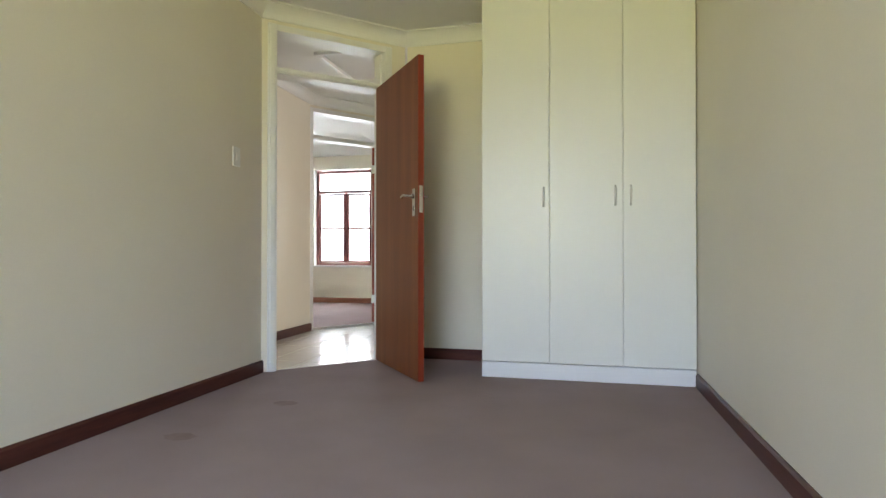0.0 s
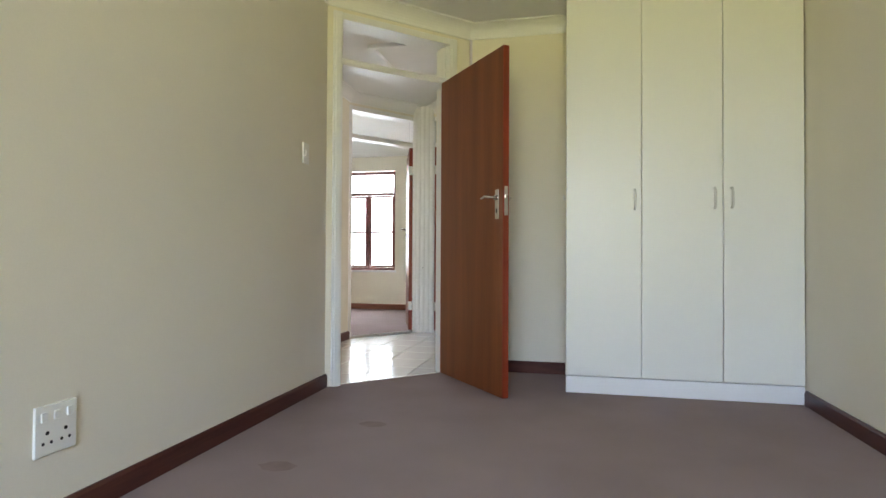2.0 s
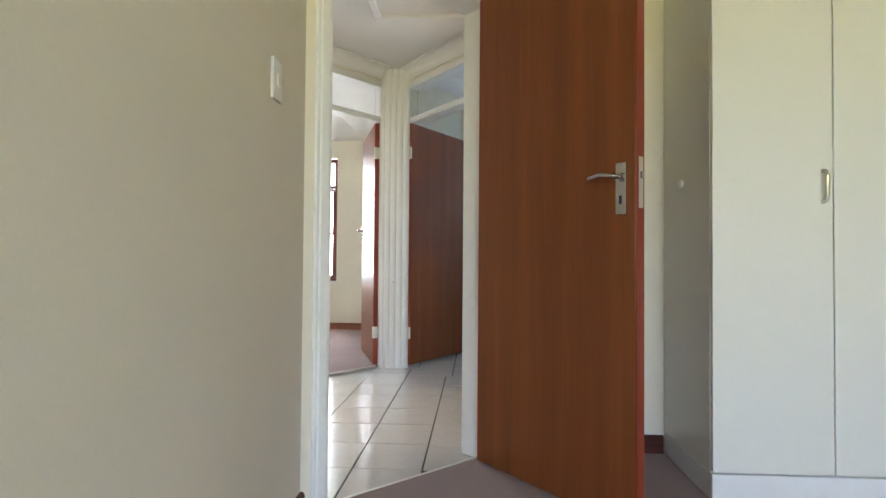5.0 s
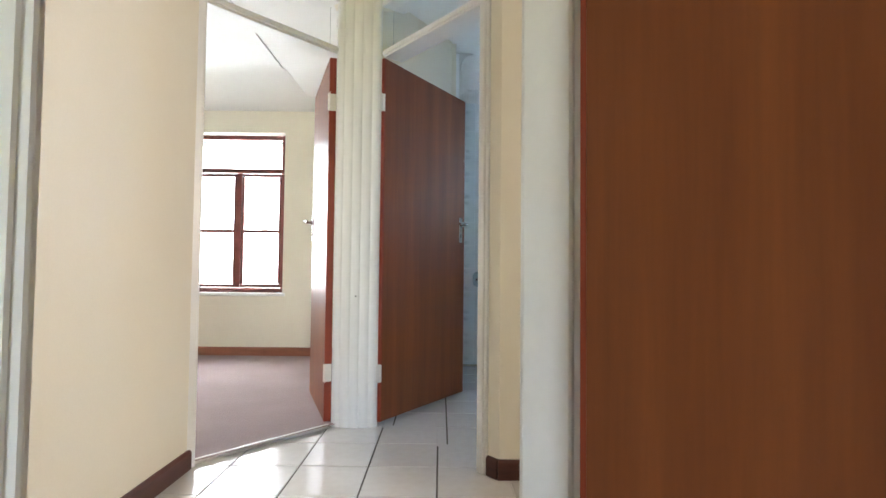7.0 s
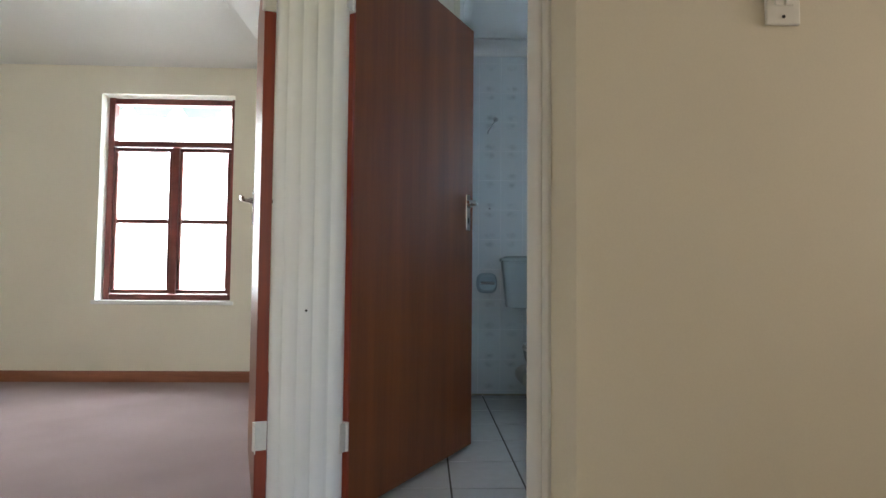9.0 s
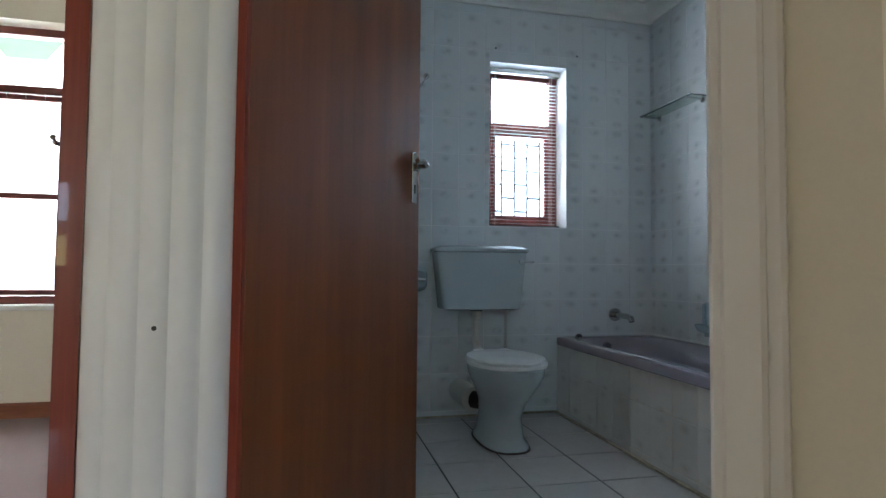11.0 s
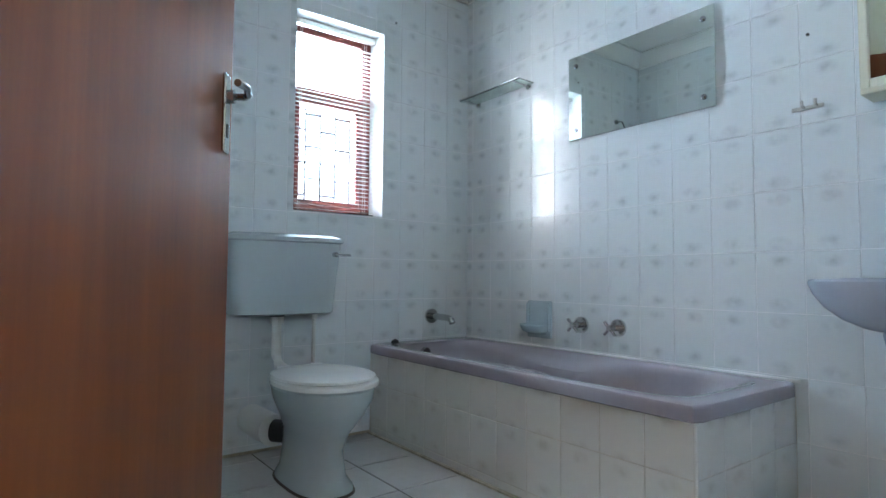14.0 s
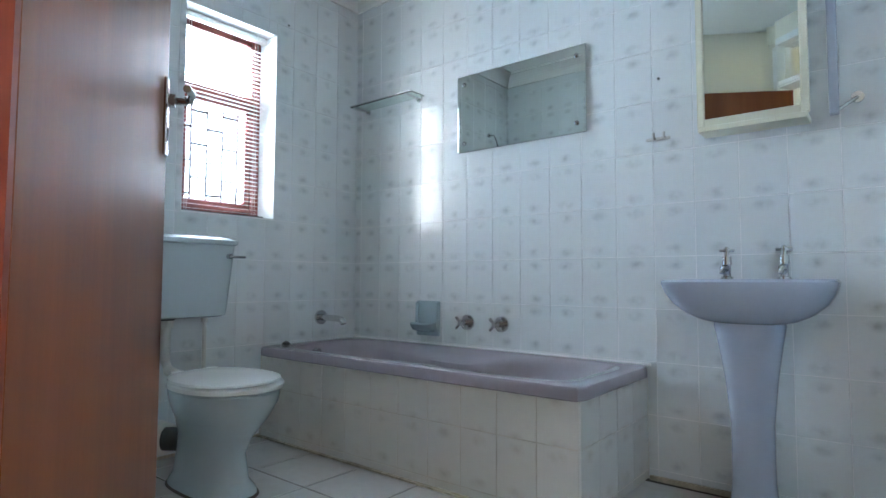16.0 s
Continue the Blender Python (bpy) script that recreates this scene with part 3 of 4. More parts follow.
for x in (0.02, 1.02):
    part("bar", tube([(x, 0, 0.03), (x, 0, 1.10)], 0.004, 6), IRON, bars2)

# bathroom window and its blind
ORIGIN = BATHROOM
BWX0, BWX1, BWZ0, BWZ1 = -0.555, -0.045, 1.13, 2.155
wb = thing("window_2", pose(BWX0, BY + 0.14, BWZ0), "small dark red wooden bathroom window", "window", kind="structure")
ww, wh = BWX1 - BWX0, BWZ1 - BWZ0
for a in (0.003, ww - 0.058):
    bar(wb, "frame_post", a, a + 0.055, 0, 0.06, 0.003, wh - 0.003)
for z in (0.003, 0.63, wh - 0.053):
    bar(wb, "frame_rail", 0.059, ww - 0.059, 0, 0.06, z, z + 0.05)
for z in (0.055, 0.60):
    bar(wb, "sash_rail", 0.061, ww - 0.061, 0.005, 0.045, z, z + 0.028)
for a in (0.061, ww - 0.089):
    bar(wb, "sash_stile", a, a + 0.028, 0.005, 0.045, 0.084, 0.599)
window_pane(wb, 0.055, ww - 0.055, 0.05, 0.63, 0.03)
window_pane(wb, 0.055, ww - 0.055, 0.68, wh - 0.05, 0.03)
bars3 = thing("burglar_bars", pose(BWX0, BY + 0.245, BWZ0), "thin dark burglar bars in a brick pattern", "burglar bars")
for x in (0.07, 0.16, 0.25, 0.34, 0.43):
    part("bar", tube([(x, 0, 0.02), (x, 0, 0.60)], 0.008, 6), IRON, bars3)
for i, x in enumerate((0.07, 0.16, 0.25, 0.34)):
    for z in ((0.12, 0.30, 0.48) if i % 2 == 0 else (0.21, 0.39, 0.57)):
        part("bar", tube([(x, 0, z), (x + 0.09, 0, z)], 0.008, 6), IRON, bars3)
bl = thing("venetian_blind", pose(BWX0 + 0.006, BY + 0.095, BWZ0), "white venetian blind with its slats open", "blind")
part("headrail", a_box(0.0, ww - 0.012, -0.018, 0.018, wh - 0.034, wh - 0.004, 0.003, 1), STEEL, bl, "grey metal headrail")
slat_mesh = mesh_of("slat", box(bmesh.new(), 0.004, ww - 0.016, -0.008, 0.008, -0.0006, 0.0006), SLAT)
for k in range(42):
    s = new("slat", slat_mesh)
    s.parent = bl
    s.matrix_local = pose(0, 0, 0.026 + k * 0.0222, 3, 0, 0)
part("bottom_rail", a_box(0.003, ww - 0.015, -0.012, 0.012, 0.004, 0.016, 0.002, 1), IRON, bl, "dark bottom rail")
for x in (0.06, ww - 0.07):
    for y in (-0.012, 0.012):
        part("ladder_cord", tube([(x, y, 0.01), (x, y, wh - 0.03)], 0.0009, 5), SLAT, bl)

# outdoors
ORIGIN = PASSAGE
solid("ground", a_box(-60, 60, 9.6, 90, -0.5, -0.3), LAWN, "open lawn outside the windows", "ground", "structure")
solid("ground", a_box(-60, 60, -90, -2.9, -0.5, -0.3), LAWN, "open lawn behind the house", "ground", "structure")
eave = thing("eaves", pose(-3.5, 9.95, 2.37), "green roof fascia with white brackets outside the window", "eaves", kind="structure")
part("fascia", a_box(-1.2, 1.2, 0, 0.05, -0.06, 0.25, 0.004, 1), GREEN, eave)
for k in range(4):
    bm = bmesh.new()
    x = -0.75 + k * 0.45
    vv = [bm.verts.new((x + dx, dy, dz)) for dy in (-0.035, -0.004) for dx, dz in ((-0.09, -0.06), (0.09, -0.06), (0, 0.06))]
    for f in ((0, 1, 2), (5, 4, 3), (0, 3, 4, 1), (1, 4, 5, 2), (2, 5, 3, 0)):
        bm.faces.new([vv[i] for i in f])
    part("bracket", bm, GLOSS, eave, "white triangular bracket")


# ---- bathroom things ----
ORIGIN = BATHROOM
# toilet
TX = -0.655
toilet = thing("toilet", pose(TX, 8.0, TILE_Z), "pale blue-grey toilet with a low-level cistern", "toilet")
bm = loft([(0, 0.09, 0.0, 0.118, 0.235, 2.6), (0, 0.09, 0.02, 0.115, 0.23, 2.6), (0, 0.10, 0.05, 0.098, 0.205, 2.5), (0, 0.10, 0.15, 0.092, 0.19, 2.3), (0, 0.07, 0.22, 0.108, 0.20, 2.2), (0, 0.03, 0.29, 0.148, 0.225, 2.1), (0, 0.01, 0.355, 0.182, 0.24, 2.1), (0, 0.01, 0.395, 0.188, 0.245, 2.1), (0, 0.01, 0.402, 0.182, 0.24, 2.1)], 40)
part("pan", bm, GREYCER, toilet, "", True)
part("floor_seal", loft([(0, 0.09, 0.0, 0.124, 0.241, 2.6), (0, 0.09, 0.008, 0.119, 0.236, 2.6)], 40), FGROUT, toilet, "dirty sealant round the foot")
part("seat", loft([(0, 0.0, 0.404, 0.186, 0.238, 2.15), (0, 0.0, 0.408, 0.195, 0.248, 2.15), (0, 0.0, 0.422, 0.195, 0.248, 2.15), (0, 0.0, 0.427, 0.186, 0.238, 2.15)], 44), SEATM, toilet, "white seat ring", True)
part("lid", loft([(0, 0.01, 0.4285, 0.18, 0.232, 2.15), (0, 0.01, 0.432, 0.19, 0.24, 2.15), (0, 0.01, 0.441, 0.188, 0.238, 2.15), (0, 0.01, 0.449, 0.15, 0.2, 2.15), (0, 0.01, 0.452, 0.06, 0.09, 2.1)], 44), SEATM, toilet, "white closed lid", True)
for dx in (-0.075, 0.075):
    part("lid_hinge", tube([(dx - 0.025, 0.245, 0.435), (dx + 0.025, 0.245, 0.435)], 0.012), SEATM, toilet, "", True)
part("soil_pipe", tube([(-0.075, 0.33, 0.16), (-0.08, 0.40, 0.16), (-0.085, 0.59, 0.16)], 0.066, 24), PIPE, toilet, "white plastic outlet pipe", True)
part("pipe_collar", tube([(-0.02, 0.26, 0.16), (-0.072, 0.329, 0.16)], 0.047, 24), RUBBER, toilet, "black rubber outlet collar", True)
cist = thing("toilet_cistern", pose(TX, 8.485, 0.0), "pale blue-grey low-level cistern with a chrome lever", "cistern")
part("tank", loft([(0, 0.0, 0.625, 0.20, 0.085, 8), (0, 0, 0.632, 0.232, 0.098, 8), (0, 0, 0.66, 0.236, 0.102, 8), (0, 0, 0.955, 0.268, 0.11, 8)], 56), GREYCER, cist, "", True)
part("tank_lid", loft([(0, -0.002, 0.956, 0.268, 0.111, 8), (0, -0.004, 0.962, 0.279, 0.118, 8), (0, -0.004, 0.978, 0.279, 0.118, 8), (0, -0.002, 0.992, 0.25, 0.098, 6), (0, 0, 0.998, 0.15, 0.05, 4)], 56), GREYCER, cist, "", True)
lv = part("flush_lever", tube([(0.222, -0.10, 0.905), (0.222, -0.125, 0.905)], 0.013), CHROME, cist, "chrome flush lever", True)
part("lever_arm", tube([(0.222, -0.122, 0.905), (0.25, -0.128, 0.903), (0.295, -0.125, 0.903)], 0.0055), CHROME, lv, "", True)
part("flush_pipe", tube([(-0.02, -0.02, 0.63), (-0.02, -0.02, 0.44), (-0.02, -0.06, 0.40), (-0.02, -0.20, 0.385)], 0.022, 16), PIPE, cist, "white plastic flush pipe", True)
part("pipe_nut", tube([(-0.02, -0.02, 0.585), (-0.02, -0.02, 0.618)], 0.033, 8), PIPE, cist)
part("pipe_seal", tube([(-0.02, -0.02, 0.617), (-0.02, -0.02, 0.632)], 0.037, 16), RUBBER, cist, "black rubber seal")
part("supply_pipe", tube([(0.17, 0.0, 0.63), (0.17, 0.0, 0.36), (0.17, 0.05, 0.345), (0.17, 0.10, 0.345)], 0.009), STEEL, cist, "thin supply pipe", True)
part("supply_nut", tube([(0.17, 0.0, 0.598), (0.17, 0.0, 0.625)], 0.016, 8), STEEL, cist)

# bath with tiled sides
TUBZ = 0.447
TX0, TX1, TY0, TY1 = -0.125, BX1 - 0.008, 6.765, BY - 0.008
bath = thing("bathtub", pose((TX0 + TX1) / 2, (TY0 + TY1) / 2, 0), "mauve-grey bath built into tiled sides", "bathtub")
hx, hy = (TX1 - TX0) / 2, (TY1 - TY0) / 2


def tub_shell():
    """A moulded tub: a wide shoulder end, arm rests that swell towards the middle and a narrower tap end."""
    def swell(y):
        a = min(max((0.74 - y) / 0.80, 0.0), 1.0)
        b = min(max((y + 0.42) / 0.30, 0.0), 1.0)
        return a * a * (3 - 2 * a) * b * b * (3 - 2 * b)
    rings = [(0, TUBZ - 0.05, hx - 0.006, hy - 0.006, 40, 0), (0, TUBZ - 0.046, hx, hy, 40, 0), (0, TUBZ - 0.012, hx, hy, 40, 0), (0, TUBZ - 0.003, hx - 0.004, hy - 0.004, 34, 0), (0, TUBZ, hx - 0.012, hy - 0.012, 30, 0), (0, TUBZ, hx - 0.056, hy - 0.085, 8, 0), (0, TUBZ - 0.004, hx - 0.066, hy - 0.097, 7, 0.0), (0.01, TUBZ - 0.014, hx - 0.072, hy - 0.106, 6.5, 0.09), (0.01, TUBZ - 0.030, hx - 0.077, hy - 0.115, 6, 0.150), (0.015, TUBZ - 0.046, hx - 0.082, hy - 0.122, 5.8, 0.175), (0.02, TUBZ - 0.10, hx - 0.096, hy - 0.15, 5, 0.18), (0.04, TUBZ - 0.24, hx - 0.13, hy - 0.22, 4.5, 0.13), (0.05, TUBZ - 0.32, hx - 0.17, hy - 0.30, 4, 0.06), (0.05, TUBZ - 0.345, hx - 0.24, hy - 0.43, 3, 0.02)]
    edge = [(1, -1 + k / 16) for k in range(32)] + [(1 - k / 7, 1) for k in range(14)] + [(-1, 1 - k / 16) for k in range(32)] + [(-1 + k / 7, -1) for k in range(14)]
    bm = bmesh.new()
    loops = []
    for cy, z, rx, ry, e, inward in rings:
        row = []
        for u, v in edge:
            k = (abs(u) ** e + abs(v) ** e) ** (-1 / e)
            x, y = rx * u * k, cy + ry * v * k
            x -= math.copysign(min(inward * swell(y), abs(x)), x)
            row.append(bm.verts.new((x, y, z)))
        loops.append(row)
    n = len(edge)
    for a, b in zip(loops, loops[1:]):
        for i in range(n):
            bm.faces.new((a[i], a[(i + 1) % n], b[(i + 1) % n], b[i]))
    bm.faces.new(loops[-1])
    bmesh.ops.recalc_face_normals(bm, faces=bm.faces[:])
    return bm


part("tub", tub_shell(), TUBM, bath, "mauve-grey moulded tub with arm rests", True)
part("side_panel", a_box(-hx + 0.016, -hx + 0.05, -hy + 0.016, hy, TILE_Z, TUBZ - 0.049), BGROUT, bath)
part("end_panel", a_box(-hx + 0.051, hx, -hy + 0.016, -hy + 0.05, TILE_Z, TUBZ - 0.049), BGROUT, bath)
part("corner_bead", a_box(-hx + 0.006, -hx + 0.017, -hy + 0.006, -hy + 0.017, TILE_Z, TUBZ - 0.05, 0.002, 1), BTILE, bath, "white corner bead")
part("overflow", tube([(-0.05, hy - 0.112, TUBZ - 0.05), (-0.05, hy - 0.135, TUBZ - 0.052)], 0.024, 18), CHROME, bath, "chrome overflow with a plug chain", True)
part("plug", loft([(-0.20, hy - 0.05, TUBZ + 0.001, 0.022, 0.022, 2), (-0.20, hy - 0.05, TUBZ + 0.012, 0.019, 0.019, 2), (-0.20, hy - 0.05, TUBZ + 0.02, 0.006, 0.006, 2)], 18), RUBBER, bath, "black rubber plug", True)
part("rim_sealant", a_box(hx - 0.012, hx - 0.001, -hy, hy, TUBZ - 0.004, TUBZ + 0.006), GROUT, bath)


def cross_tap(y):
    tap = thing("bath_tap", pose(BX1 - 0.006, y, 0.578), "chrome cross-head bath tap on the tiled wall", "tap", "bath taps")
    part("flange", tube([(0, 0, 0), (-0.012, 0, 0)], 0.039, 24), CHROME, tap, "", True)
    part("stem", tube([(-0.01, 0, 0), (-0.062, 0, 0)], 0.014, 16), CHROME, tap, "", True)
    head = part("cross_head", tube([(-0.06, 0, 0), (-0.078, 0, 0)], 0.013, 16), CHROME, tap, "", True)
    for k in range(4):
        a = math.pi / 4 + k * math.pi / 2
        part("arm", tube([(-0.069, 0, 0), (-0.069, 0.041 * math.cos(a), 0.041 * math.sin(a))], 0.0072, 10), CHROME, head, "", True)


cross_tap(7.715)
cross_tap(7.505)
sp = thing("bath_spout", pose(0.285, BY - 0.006, 0.58), "chrome bath spout on the tiled wall", "spout")
part("flange", tube([(0, 0, 0), (0, -0.014, 0)], 0.041, 24), CHROME, sp, "", True)
part("nozzle", tube([(0, -0.01, 0), (0, -0.05, 0.0), (0, -0.16, -0.002), (0, -0.195, -0.010), (0, -0.205, -0.030)], 0.018, 16), CHROME, sp, "", True)
soap = thing("soap_holder", pose(BX1 - 0.006, 7.985, 0.588), "blue-grey ceramic soap holder on the tiled wall", "soap holder")
part("back_plate", a_box(-0.016, 0, -0.082, 0.082, -0.095, 0.095, 0.006, 2), SOAPM, soap, "", True)
part("dish", loft([(-0.02, 0, -0.075, 0.02, 0.05, 3), (-0.04, 0, -0.06, 0.045, 0.07, 3), (-0.05, 0, -0.03, 0.055, 0.076, 3), (-0.05, 0, -0.022, 0.052, 0.072, 3), (-0.045, 0, -0.035, 0.042, 0.06, 3), (-0.035, 0, -0.05, 0.02, 0.04, 3)], 32), SOAPM, soap, "", True)
part("side_rib", a_box(-0.03, -0.014, -0.078, -0.062, -0.06, 0.085, 0.005, 2), SOAPM, soap, "", True)
part("side_rib", a_box(-0.03, -0.014, 0.062, 0.078, -0.06, 0.085, 0.005, 2), SOAPM, soap, "", True)

# basin on its pedestal
BYC = 6.36
basin = thing("washbasin", pose(BX1 - 0.006, BYC, TILE_Z), "pale lilac-grey washbasin on a pedestal", "washbasin")
bowl = [(-0.19, 0, 0.672, 0.10, 0.115, 2.6), (-0.195, 0, 0.682, 0.13, 0.155, 2.5), (-0.202, 0, 0.705, 0.162, 0.200, 2.6), (-0.208, 0, 0.74, 0.190, 0.240, 2.7), (-0.212, 0, 0.778, 0.205, 0.262, 2.9), (-0.213, 0, 0.806, 0.212, 0.270, 3.1), (-0.213, 0, 0.815, 0.213, 0.271, 3.1), (-0.213, 0, 0.821, 0.208, 0.265, 3.1), (-0.235, 0, 0.819, 0.15, 0.22, 2.6), (-0.235, 0, 0.80, 0.14, 0.20, 2.5), (-0.24, 0, 0.73, 0.10, 0.15, 2.3), (-0.23, 0, 0.71, 0.03, 0.04, 2)]
part("bowl", loft(bowl, 56), BASINM, basin, "", True)
part("tap_ledge", a_box(-0.085, -0.002, -0.255, 0.255, 0.79, 0.826, 0.006, 2), BASINM, basin, "", True)
part("pedestal", loft([(-0.16, 0, 0.0, 0.085, 0.082, 2.6), (-0.16, 0, 0.03, 0.08, 0.076, 2.6), (-0.16, 0, 0.12, 0.072, 0.068, 2.5), (-0.16, 0, 0.32, 0.072, 0.068, 2.4), (-0.165, 0, 0.48, 0.083, 0.084, 2.4), (-0.17, 0, 0.60, 0.097, 0.102, 2.5), (-0.175, 0, 0.664, 0.103, 0.113, 2.6), (-0.175, 0, 0.671, 0.100, 0.110, 2.6)], 40), BASINM, basin, "", True)


def pillar_tap(y):
    tap = thing("basin_tap", pose(BX1 - 0.055, y, 0.806), "small chrome pillar tap on the basin", "tap", "basin taps")
    part("body", loft([(0, 0, 0, 0.021, 0.021, 2), (0, 0, 0.008, 0.021, 0.021, 2), (0, 0, 0.01, 0.014, 0.014, 2), (0, 0, 0.05, 0.014, 0.014, 2), (0, 0, 0.055, 0.018, 0.018, 2), (0, 0, 0.085, 0.016, 0.016, 2)], 20), CHROME, tap, "", True)
    part("nozzle", tube([(0, 0, 0.035), (-0.05, 0, 0.045), (-0.075, 0, 0.04), (-0.08, 0, 0.02)], 0.010, 12), CHROME, tap, "", True)
    head = part("cross_head", loft([(0, 0, 0.085, 0.008, 0.008, 2), (0, 0, 0.118, 0.008, 0.008, 2), (0, 0, 0.122, 0.004, 0.004, 2)], 14), CHROME, tap, "", True)
    for dx, dy in ((0.024, 0.012), (-0.024, -0.012), (-0.012, 0.024), (0.012, -0.024)):
        part("arm", tube([(0, 0, 0.108), (dx, dy, 0.108)], 0.005, 8), CHROME, head, "", True)


pillar_tap(6.455)
pillar_tap(6.265)

# mirrors, cabinet, shelf, holders
mir = thing("wall_mirror", pose(BX1 - 0.006, 7.41, 1.69), "frameless rectangular mirror fixed with four chrome buttons", "mirror")
part("mirror_glass", a_box(-0.012, -0.004, -0.372, 0.372, -0.208, 0.208, 0.0015, 1), MIRROR, mir)
for dy in (-0.325, 0.325):
    for dz in (-0.16, 0.16):
        part("fixing_button", loft([(0, 0, 0, 0.012, 0.012, 2), (0, 0, 0.004, 0.011, 0.011, 2), (0, 0, 0.007, 0.005, 0.005, 2)], 16), CHROME, mir, "", True).matrix_local = pose(-0.012, dy, dz, 0, -90, 0)
cab = thing("mirror_cabinet", pose(BX1 - 0.006, 6.352, 1.392), "cream painted bathroom cabinet with a mirror door", "cabinet")
part("carcass", a_box(-0.085, 0, -0.175, 0.175, 0.02, 0.535, 0.003, 1), CABM, cab)
for a, b, c, d in ((-0.185, -0.16, 0.0, 0.55), (0.16, 0.185, 0.0, 0.55)):
    part("frame_stile", a_box(-0.104, -0.086, a, b, c, d, 0.003, 1), CABM, cab)
for c, d in ((0.0, 0.03), (0.52, 0.55)):
    part("frame_rail", a_box(-0.104, -0.086, -0.159, 0.159, c, d, 0.003, 1), CABM, cab)
part("mirror_door", a_box(-0.096, -0.089, -0.158, 0.158, 0.031, 0.519), MIRROR, cab)
part("bottom_ledge", a_box(-0.12, -0.002, -0.18, 0.18, -0.022, -0.001, 0.004, 2), CABM, cab)
shf = thing("glass_shelf", pose(BX1 - 0.006, 8.275, 1.848), "clear glass shelf on two chrome brackets", "shelf")
part("shelf_glass", a_box(-0.115, -0.006, -0.25, 0.25, 0.0, 0.006, 0.001, 1), SHELFG, shf)
part("rail", tube([(-0.118, -0.25, 0.008), (-0.118, 0.25, 0.008)], 0.004), CHROME, shf, "chrome front rail", True)
for dy in (-0.21, 0.21):
    br = part("bracket", tube([(0, dy, -0.008), (-0.118, dy, -0.002)], 0.0055), CHROME, shf, "", True)
    part("rose", tube([(0, dy, -0.008), (-0.01, dy, -0.008)], 0.018, 16), CHROME, br, "", True)
rl = thing("towel_rail", pose(BX1 - 0.006, 6.065, 1.38), "chrome and lilac towel holder on the tiled wall", "towel holder")
part("upright", a_box(-0.055, -0.03, 0.02, 0.05, 0.0, 0.5, 0.006, 2), BASINM, rl, "pale lilac upright")
part("rod", tube([(-0.05, 0.03, 0.01), (-0.01, -0.03, 0.06)], 0.006), CHROME, rl, "", True)
part("wall_rose", tube([(0, -0.03, 0.06), (-0.012, -0.03, 0.06)], 0.02, 16), CHROME, rl, "", True)
hk = thing("wall_hook", pose(BX1 - 0.006, 6.72, 1.40), "small grey double hook stuck on the tiles", "hook")
part("base", a_box(-0.006, 0, -0.05, 0.05, -0.008, 0.006, 0.002, 1), STEEL, hk)
for dy in (-0.03, 0.012):
    part("prong", tube([(-0.004, dy, 0), (-0.02, dy, 0.004), (-0.022, dy, 0.022)], 0.005, 8), STEEL, hk, "", True)
th = thing("towel_bracket", pose(-0.96, BY - 0.006, 2.02), "thin chrome towel bracket on the tiled wall", "towel holder")
part("rose", tube([(0, 0, 0), (0, -0.012, 0)], 0.018, 14), CHROME, th, "", True)
part("ring", tube([(0, -0.01, 0), (0.0, -0.06, -0.01), (-0.06, -0.06, -0.10), (-0.06, -0.03, -0.11)], 0.006, 8), CHROME, th, "", True)
tr = thing("toilet_roll_holder", pose(-1.02, BY - 0.006, 0.80), "pale blue-grey ceramic toilet roll holder", "roll holder")
part("housing", loft([(0, 0, 0, 0.075, 0.075, 3), (0, 0, 0.03, 0.075, 0.075, 3), (0, 0, 0.07, 0.06, 0.05, 3)], 28), SOAPM, tr, "", True).matrix_local = pose(0, 0, 0, 90, 0, 0)
part("spindle", tube([(-0.05, -0.075, 0), (0.05, -0.075, 0)], 0.012), CHROME, tr, "", True)
for x, z in ((-0.52, 2.24), (0.03, 2.24), (-1.0, 1.35)):
    solid("wall_plug", tube([(x, BY - 0.0065, z), (x, BY - 0.003, z)], 0.006, 8), HOLE, "old dark screw hole in the tiles", "screw hole")
solid("wall_plug", tube([(BX1 - 0.0065, 6.715, 1.66), (BX1 - 0.003, 6.715, 1.66)], 0.006, 8), HOLE, "old dark screw hole in the tiles", "screw hole")
solid("sealant", a_box(BX0 + 0.01, TX0 + 0.015, BY - 0.016, BY - 0.007, TILE_Z, TILE_Z + 0.012), BEAD, "dark dirty joint along the tiled wall foot", "sealant", "structure")
solid("sealant", a_box(TX0 - 0.006, TX0 + 0.012, TY0 + 0.02, TY1, TILE_Z, TILE_Z + 0.008), BEAD, "yellowed joint along the bath foot", "sealant", "structure")

solid("sealant", a_box(BX1 - 0.02, BX1 - 0.005, 5.9, TY0 + 0.01, TILE_Z - 0.008, TILE_Z + 0.012), BEAD, "yellowed joint along the tiled wall foot", "sealant", "structure")

# ---- tiles ----
wall_bb = wall("wall_bath_back", (BX0 - 0.03, BY), (BX1 + 0.14, BY), 0.24, TOP, GROUT, "tiled back wall of the bathroom with its window", [(BWX0 - BX0 + 0.03, BWX1 - BX0 + 0.03, BWZ0, BWZ1)])
wall_br = wall("wall_bath_right", (BX1, BY), (BX1, 5.78), 0.14, TOP, GROUT, "tiled right wall of the bathroom")
wall_bl = wall("wall_bath_left", (BX0, 7.60), (BX0, BY), 0.03, TOP, GROUT, "tiled left wall of the bathroom")
wall_bf = wall("wall_bath_front", (BX1, 5.86), (-1.0, 5.86), 0.085, TOP, GROUT, "tiled front wall of the bathroom")
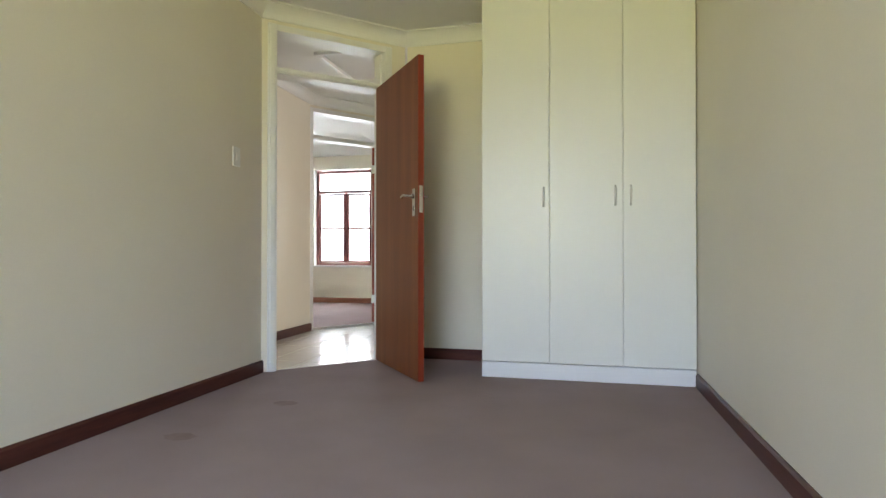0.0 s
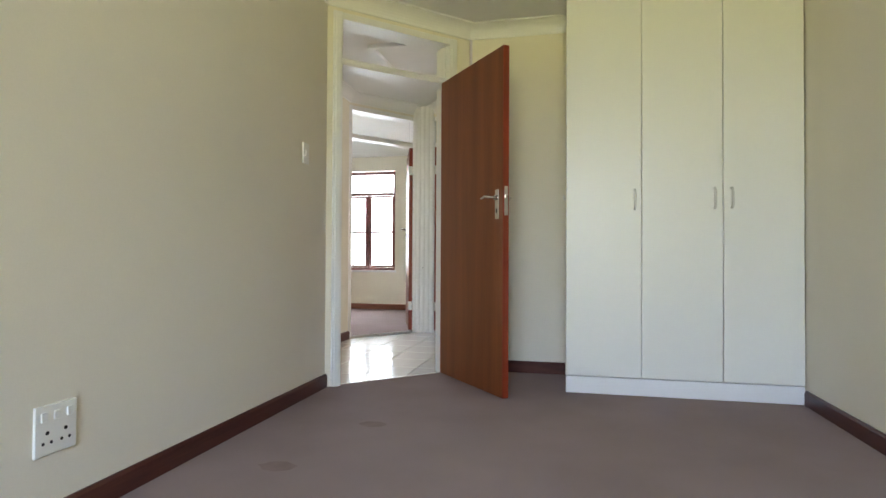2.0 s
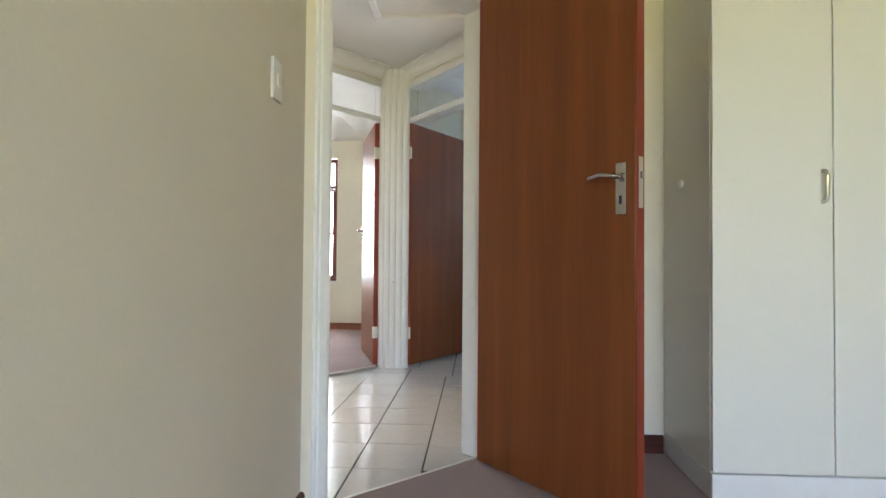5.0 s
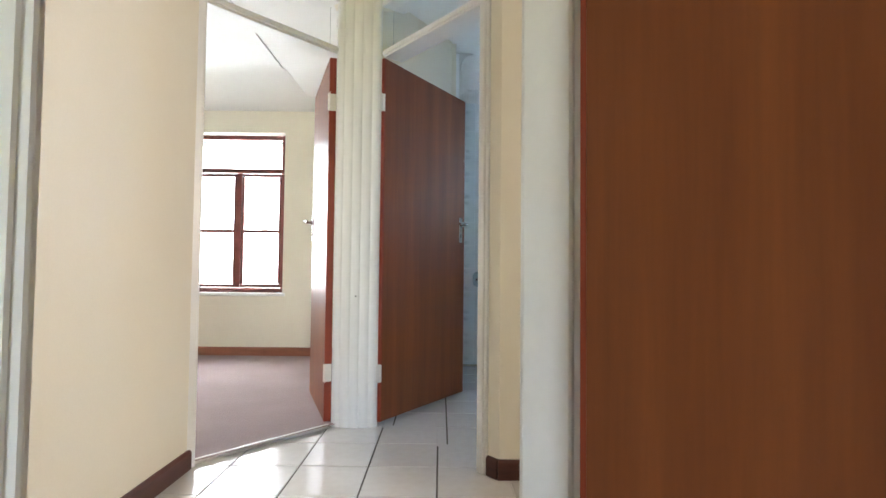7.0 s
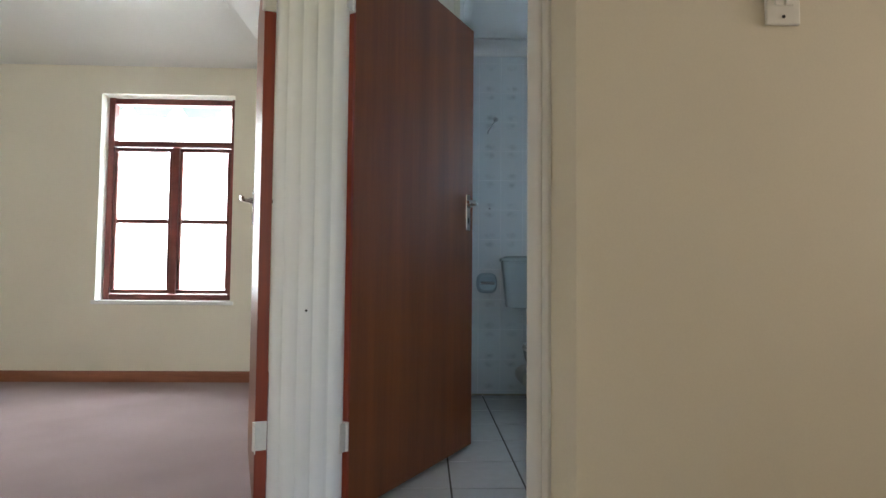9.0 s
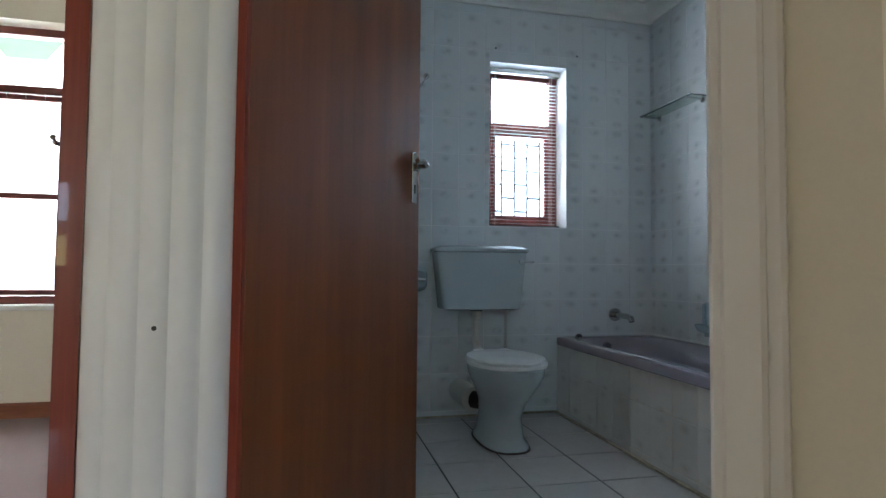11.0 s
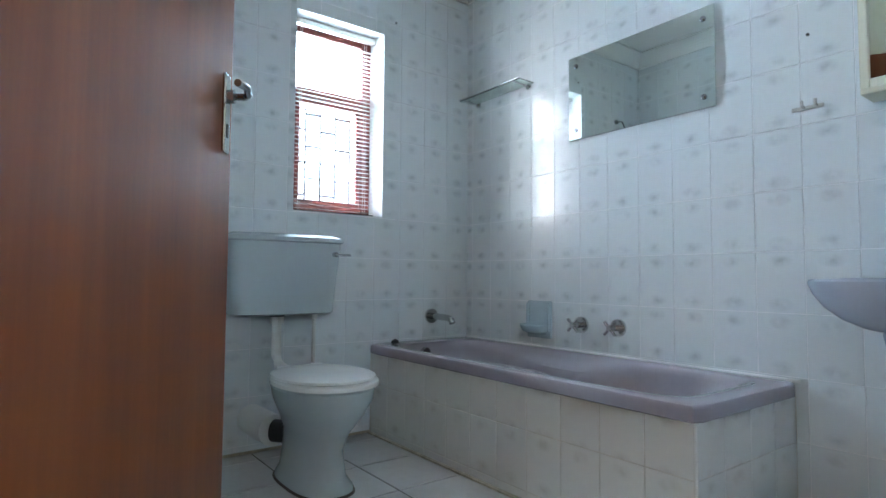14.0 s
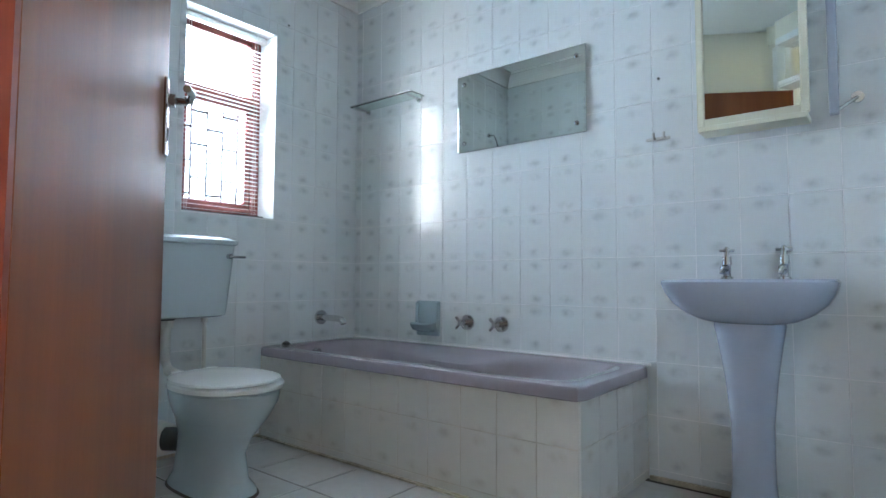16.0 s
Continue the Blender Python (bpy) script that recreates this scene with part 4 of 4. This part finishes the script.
wall_ba = wall("wall_bath_angle", (-1.80, 6.62), (BX0 - 0.03, 7.60), 0.02, TOP, GROUT, "tiled angled wall behind the bathroom door")
PX, PZ, GAP, ROW = 0.164, 0.2210, 0.0026, 0.017


def tile_mesh(w, h, t=0.0018, b=0.0007):
    bm = bmesh.new()
    o = [bm.verts.new((x, 0, z)) for x, z in ((-w / 2, -h / 2), (w / 2, -h / 2), (w / 2, h / 2), (-w / 2, h / 2))]
    m = [bm.verts.new((v.co.x, -t + b, v.co.z)) for v in o]
    i = [bm.verts.new((v.co.x - math.copysign(b, v.co.x), -t, v.co.z - math.copysign(b, v.co.z))) for v in o]
    for a, c in ((o, m), (m, i)):
        for k in range(4):
            bm.faces.new((a[k], a[(k + 1) % 4], c[(k + 1) % 4], c[k]))
    bm.faces.new(i)
    bmesh.ops.recalc_face_normals(bm, faces=bm.faces[:])
    return bm


MESHES = {}


def place_in(ob):
    """Turns a place in the current space into one under ob."""
    m = ob.matrix_basis.copy()
    while ob.parent:
        ob = ob.parent
        m = ob.matrix_basis @ m
    return m.inverted() @ Matrix.Translation(ORIGIN)


def put_tile(parent, m, s0, s1, z0, z1, mat=WTILE):
    w, h = s1 - s0 - GAP, z1 - z0 - GAP
    if w < 0.012 or h < 0.012:
        return
    key = (round(w, 3), round(h, 3), mat.name)
    if key not in MESHES:
        MESHES[key] = mesh_of("tile", tile_mesh(*key[:2]), mat)
    t = new("tile", MESHES[key])
    t.parent = parent
    jit = random.uniform(-0.2, 0.2)
    t.matrix_basis = place_in(parent) @ m @ pose((s0 + s1) / 2, random.uniform(-0.0006, 0.0), (z0 + z1) / 2, jit, 0, random.uniform(-0.2, 0.2))


def tiled(parent, p, q, start, z0, z1, hole=None, mat=WTILE):
    m, length = along(p, q)
    s = start
    while s < length:
        a, b = max(s, 0.0), min(s + PX, length)
        z = ROW - PZ
        while z < z1 - 0.01:
            c, d = max(z, z0), min(z + PZ, z1)
            rects = [(a, b, c, d)]
            if hole:
                h0, h1, g0, g1 = hole
                if b > h0 and a < h1 and d > g0 and c < g1:
                    rects = [(a, min(b, h0), c, d), (max(a, h1), b, c, d), (max(a, h0), min(b, h1), c, min(d, g0)), (max(a, h0), min(b, h1), max(c, g1), d)]
            for r in rects:
                if r[1] - r[0] > 0.012 and r[3] - r[2] > 0.012:
                    put_tile(parent, m, *r, mat)
            z += PZ
        s += PX


tiled(wall_br, (BX1, BY), (BX1, 5.865), 0.053 - PX, TILE_Z, 2.52)
tiled(wall_bb, (BX0, BY), (BX1, BY), -(PX - (BX1 - BX0) % PX), TILE_Z, 2.52, (BWX0 - BX0, BWX1 - BX0, BWZ0, BWZ1))
tiled(wall_bl, (BX0, 7.60), (BX0, BY), 0.0, TILE_Z, 2.52)
tiled(wall_bf, (BX1, 5.86), (-1.0, 5.86), 0.0, TILE_Z, 2.52)
side = bpy.data.objects["side_panel"]
tiled(side, (TX0 + 0.016, TY1), (TX0 + 0.016, TY0 + 0.011), (TY1 - TY0 - 0.011) % PX - PX, TILE_Z, TUBZ - 0.05, None, BTILE)
tiled(bpy.data.objects["end_panel"], (TX0 + 0.0105, TY0 + 0.016), (TX1, TY0 + 0.016), 0.0, TILE_Z, TUBZ - 0.05, None, BTILE)


def floor_tiles(x0, x1, y0, y1, ox, oy, px, py, inside, drop=0.0):
    mesh = mesh_of("floor_tile", tile_mesh(px - 0.0075, py - 0.0075, 0.006, 0.0015), FTILE)
    i0, i1 = math.floor((x0 - ox) / px), math.ceil((x1 - ox) / px)
    j0, j1 = math.floor((y0 - oy) / py), math.ceil((y1 - oy) / py)
    for i in range(i0, i1):
        for j in range(j0, j1):
            x, y = ox + (i + 0.5) * px, oy + (j + 0.5) * py
            if inside(x, y):
                t = new("floor_tile", mesh)
                t.parent = floor_tiled
                t.matrix_basis = place_in(floor_tiled) @ pose(x, y, TILE_Z - 0.006 - drop, -90 + random.uniform(-0.06, 0.06), 0, 0) @ pose(0, 0, 0)


HPX, HPY = 0.3155, 0.345
ORIGIN = PASSAGE
floor_tiles(-2.75, 2.1, 2.0, 6.9, -1.722, 6.022, HPX, HPY, lambda x, y: ((y - 6.62) + 1.45 * (x + 1.73) < 0.35 or y < 5.85) and y < x + 8.95 and (x < -1.75 or y > min(x + 5.4, 4.75)))
ORIGIN = BATHROOM
floor_tiles(-1.9, 0.7, 5.6, 8.75, -0.42, 7.81, 0.312, 0.335, lambda x, y: (y - 6.41) + 1.45 * (x + 1.73) > -0.1 and x < 0.65, 0.003)
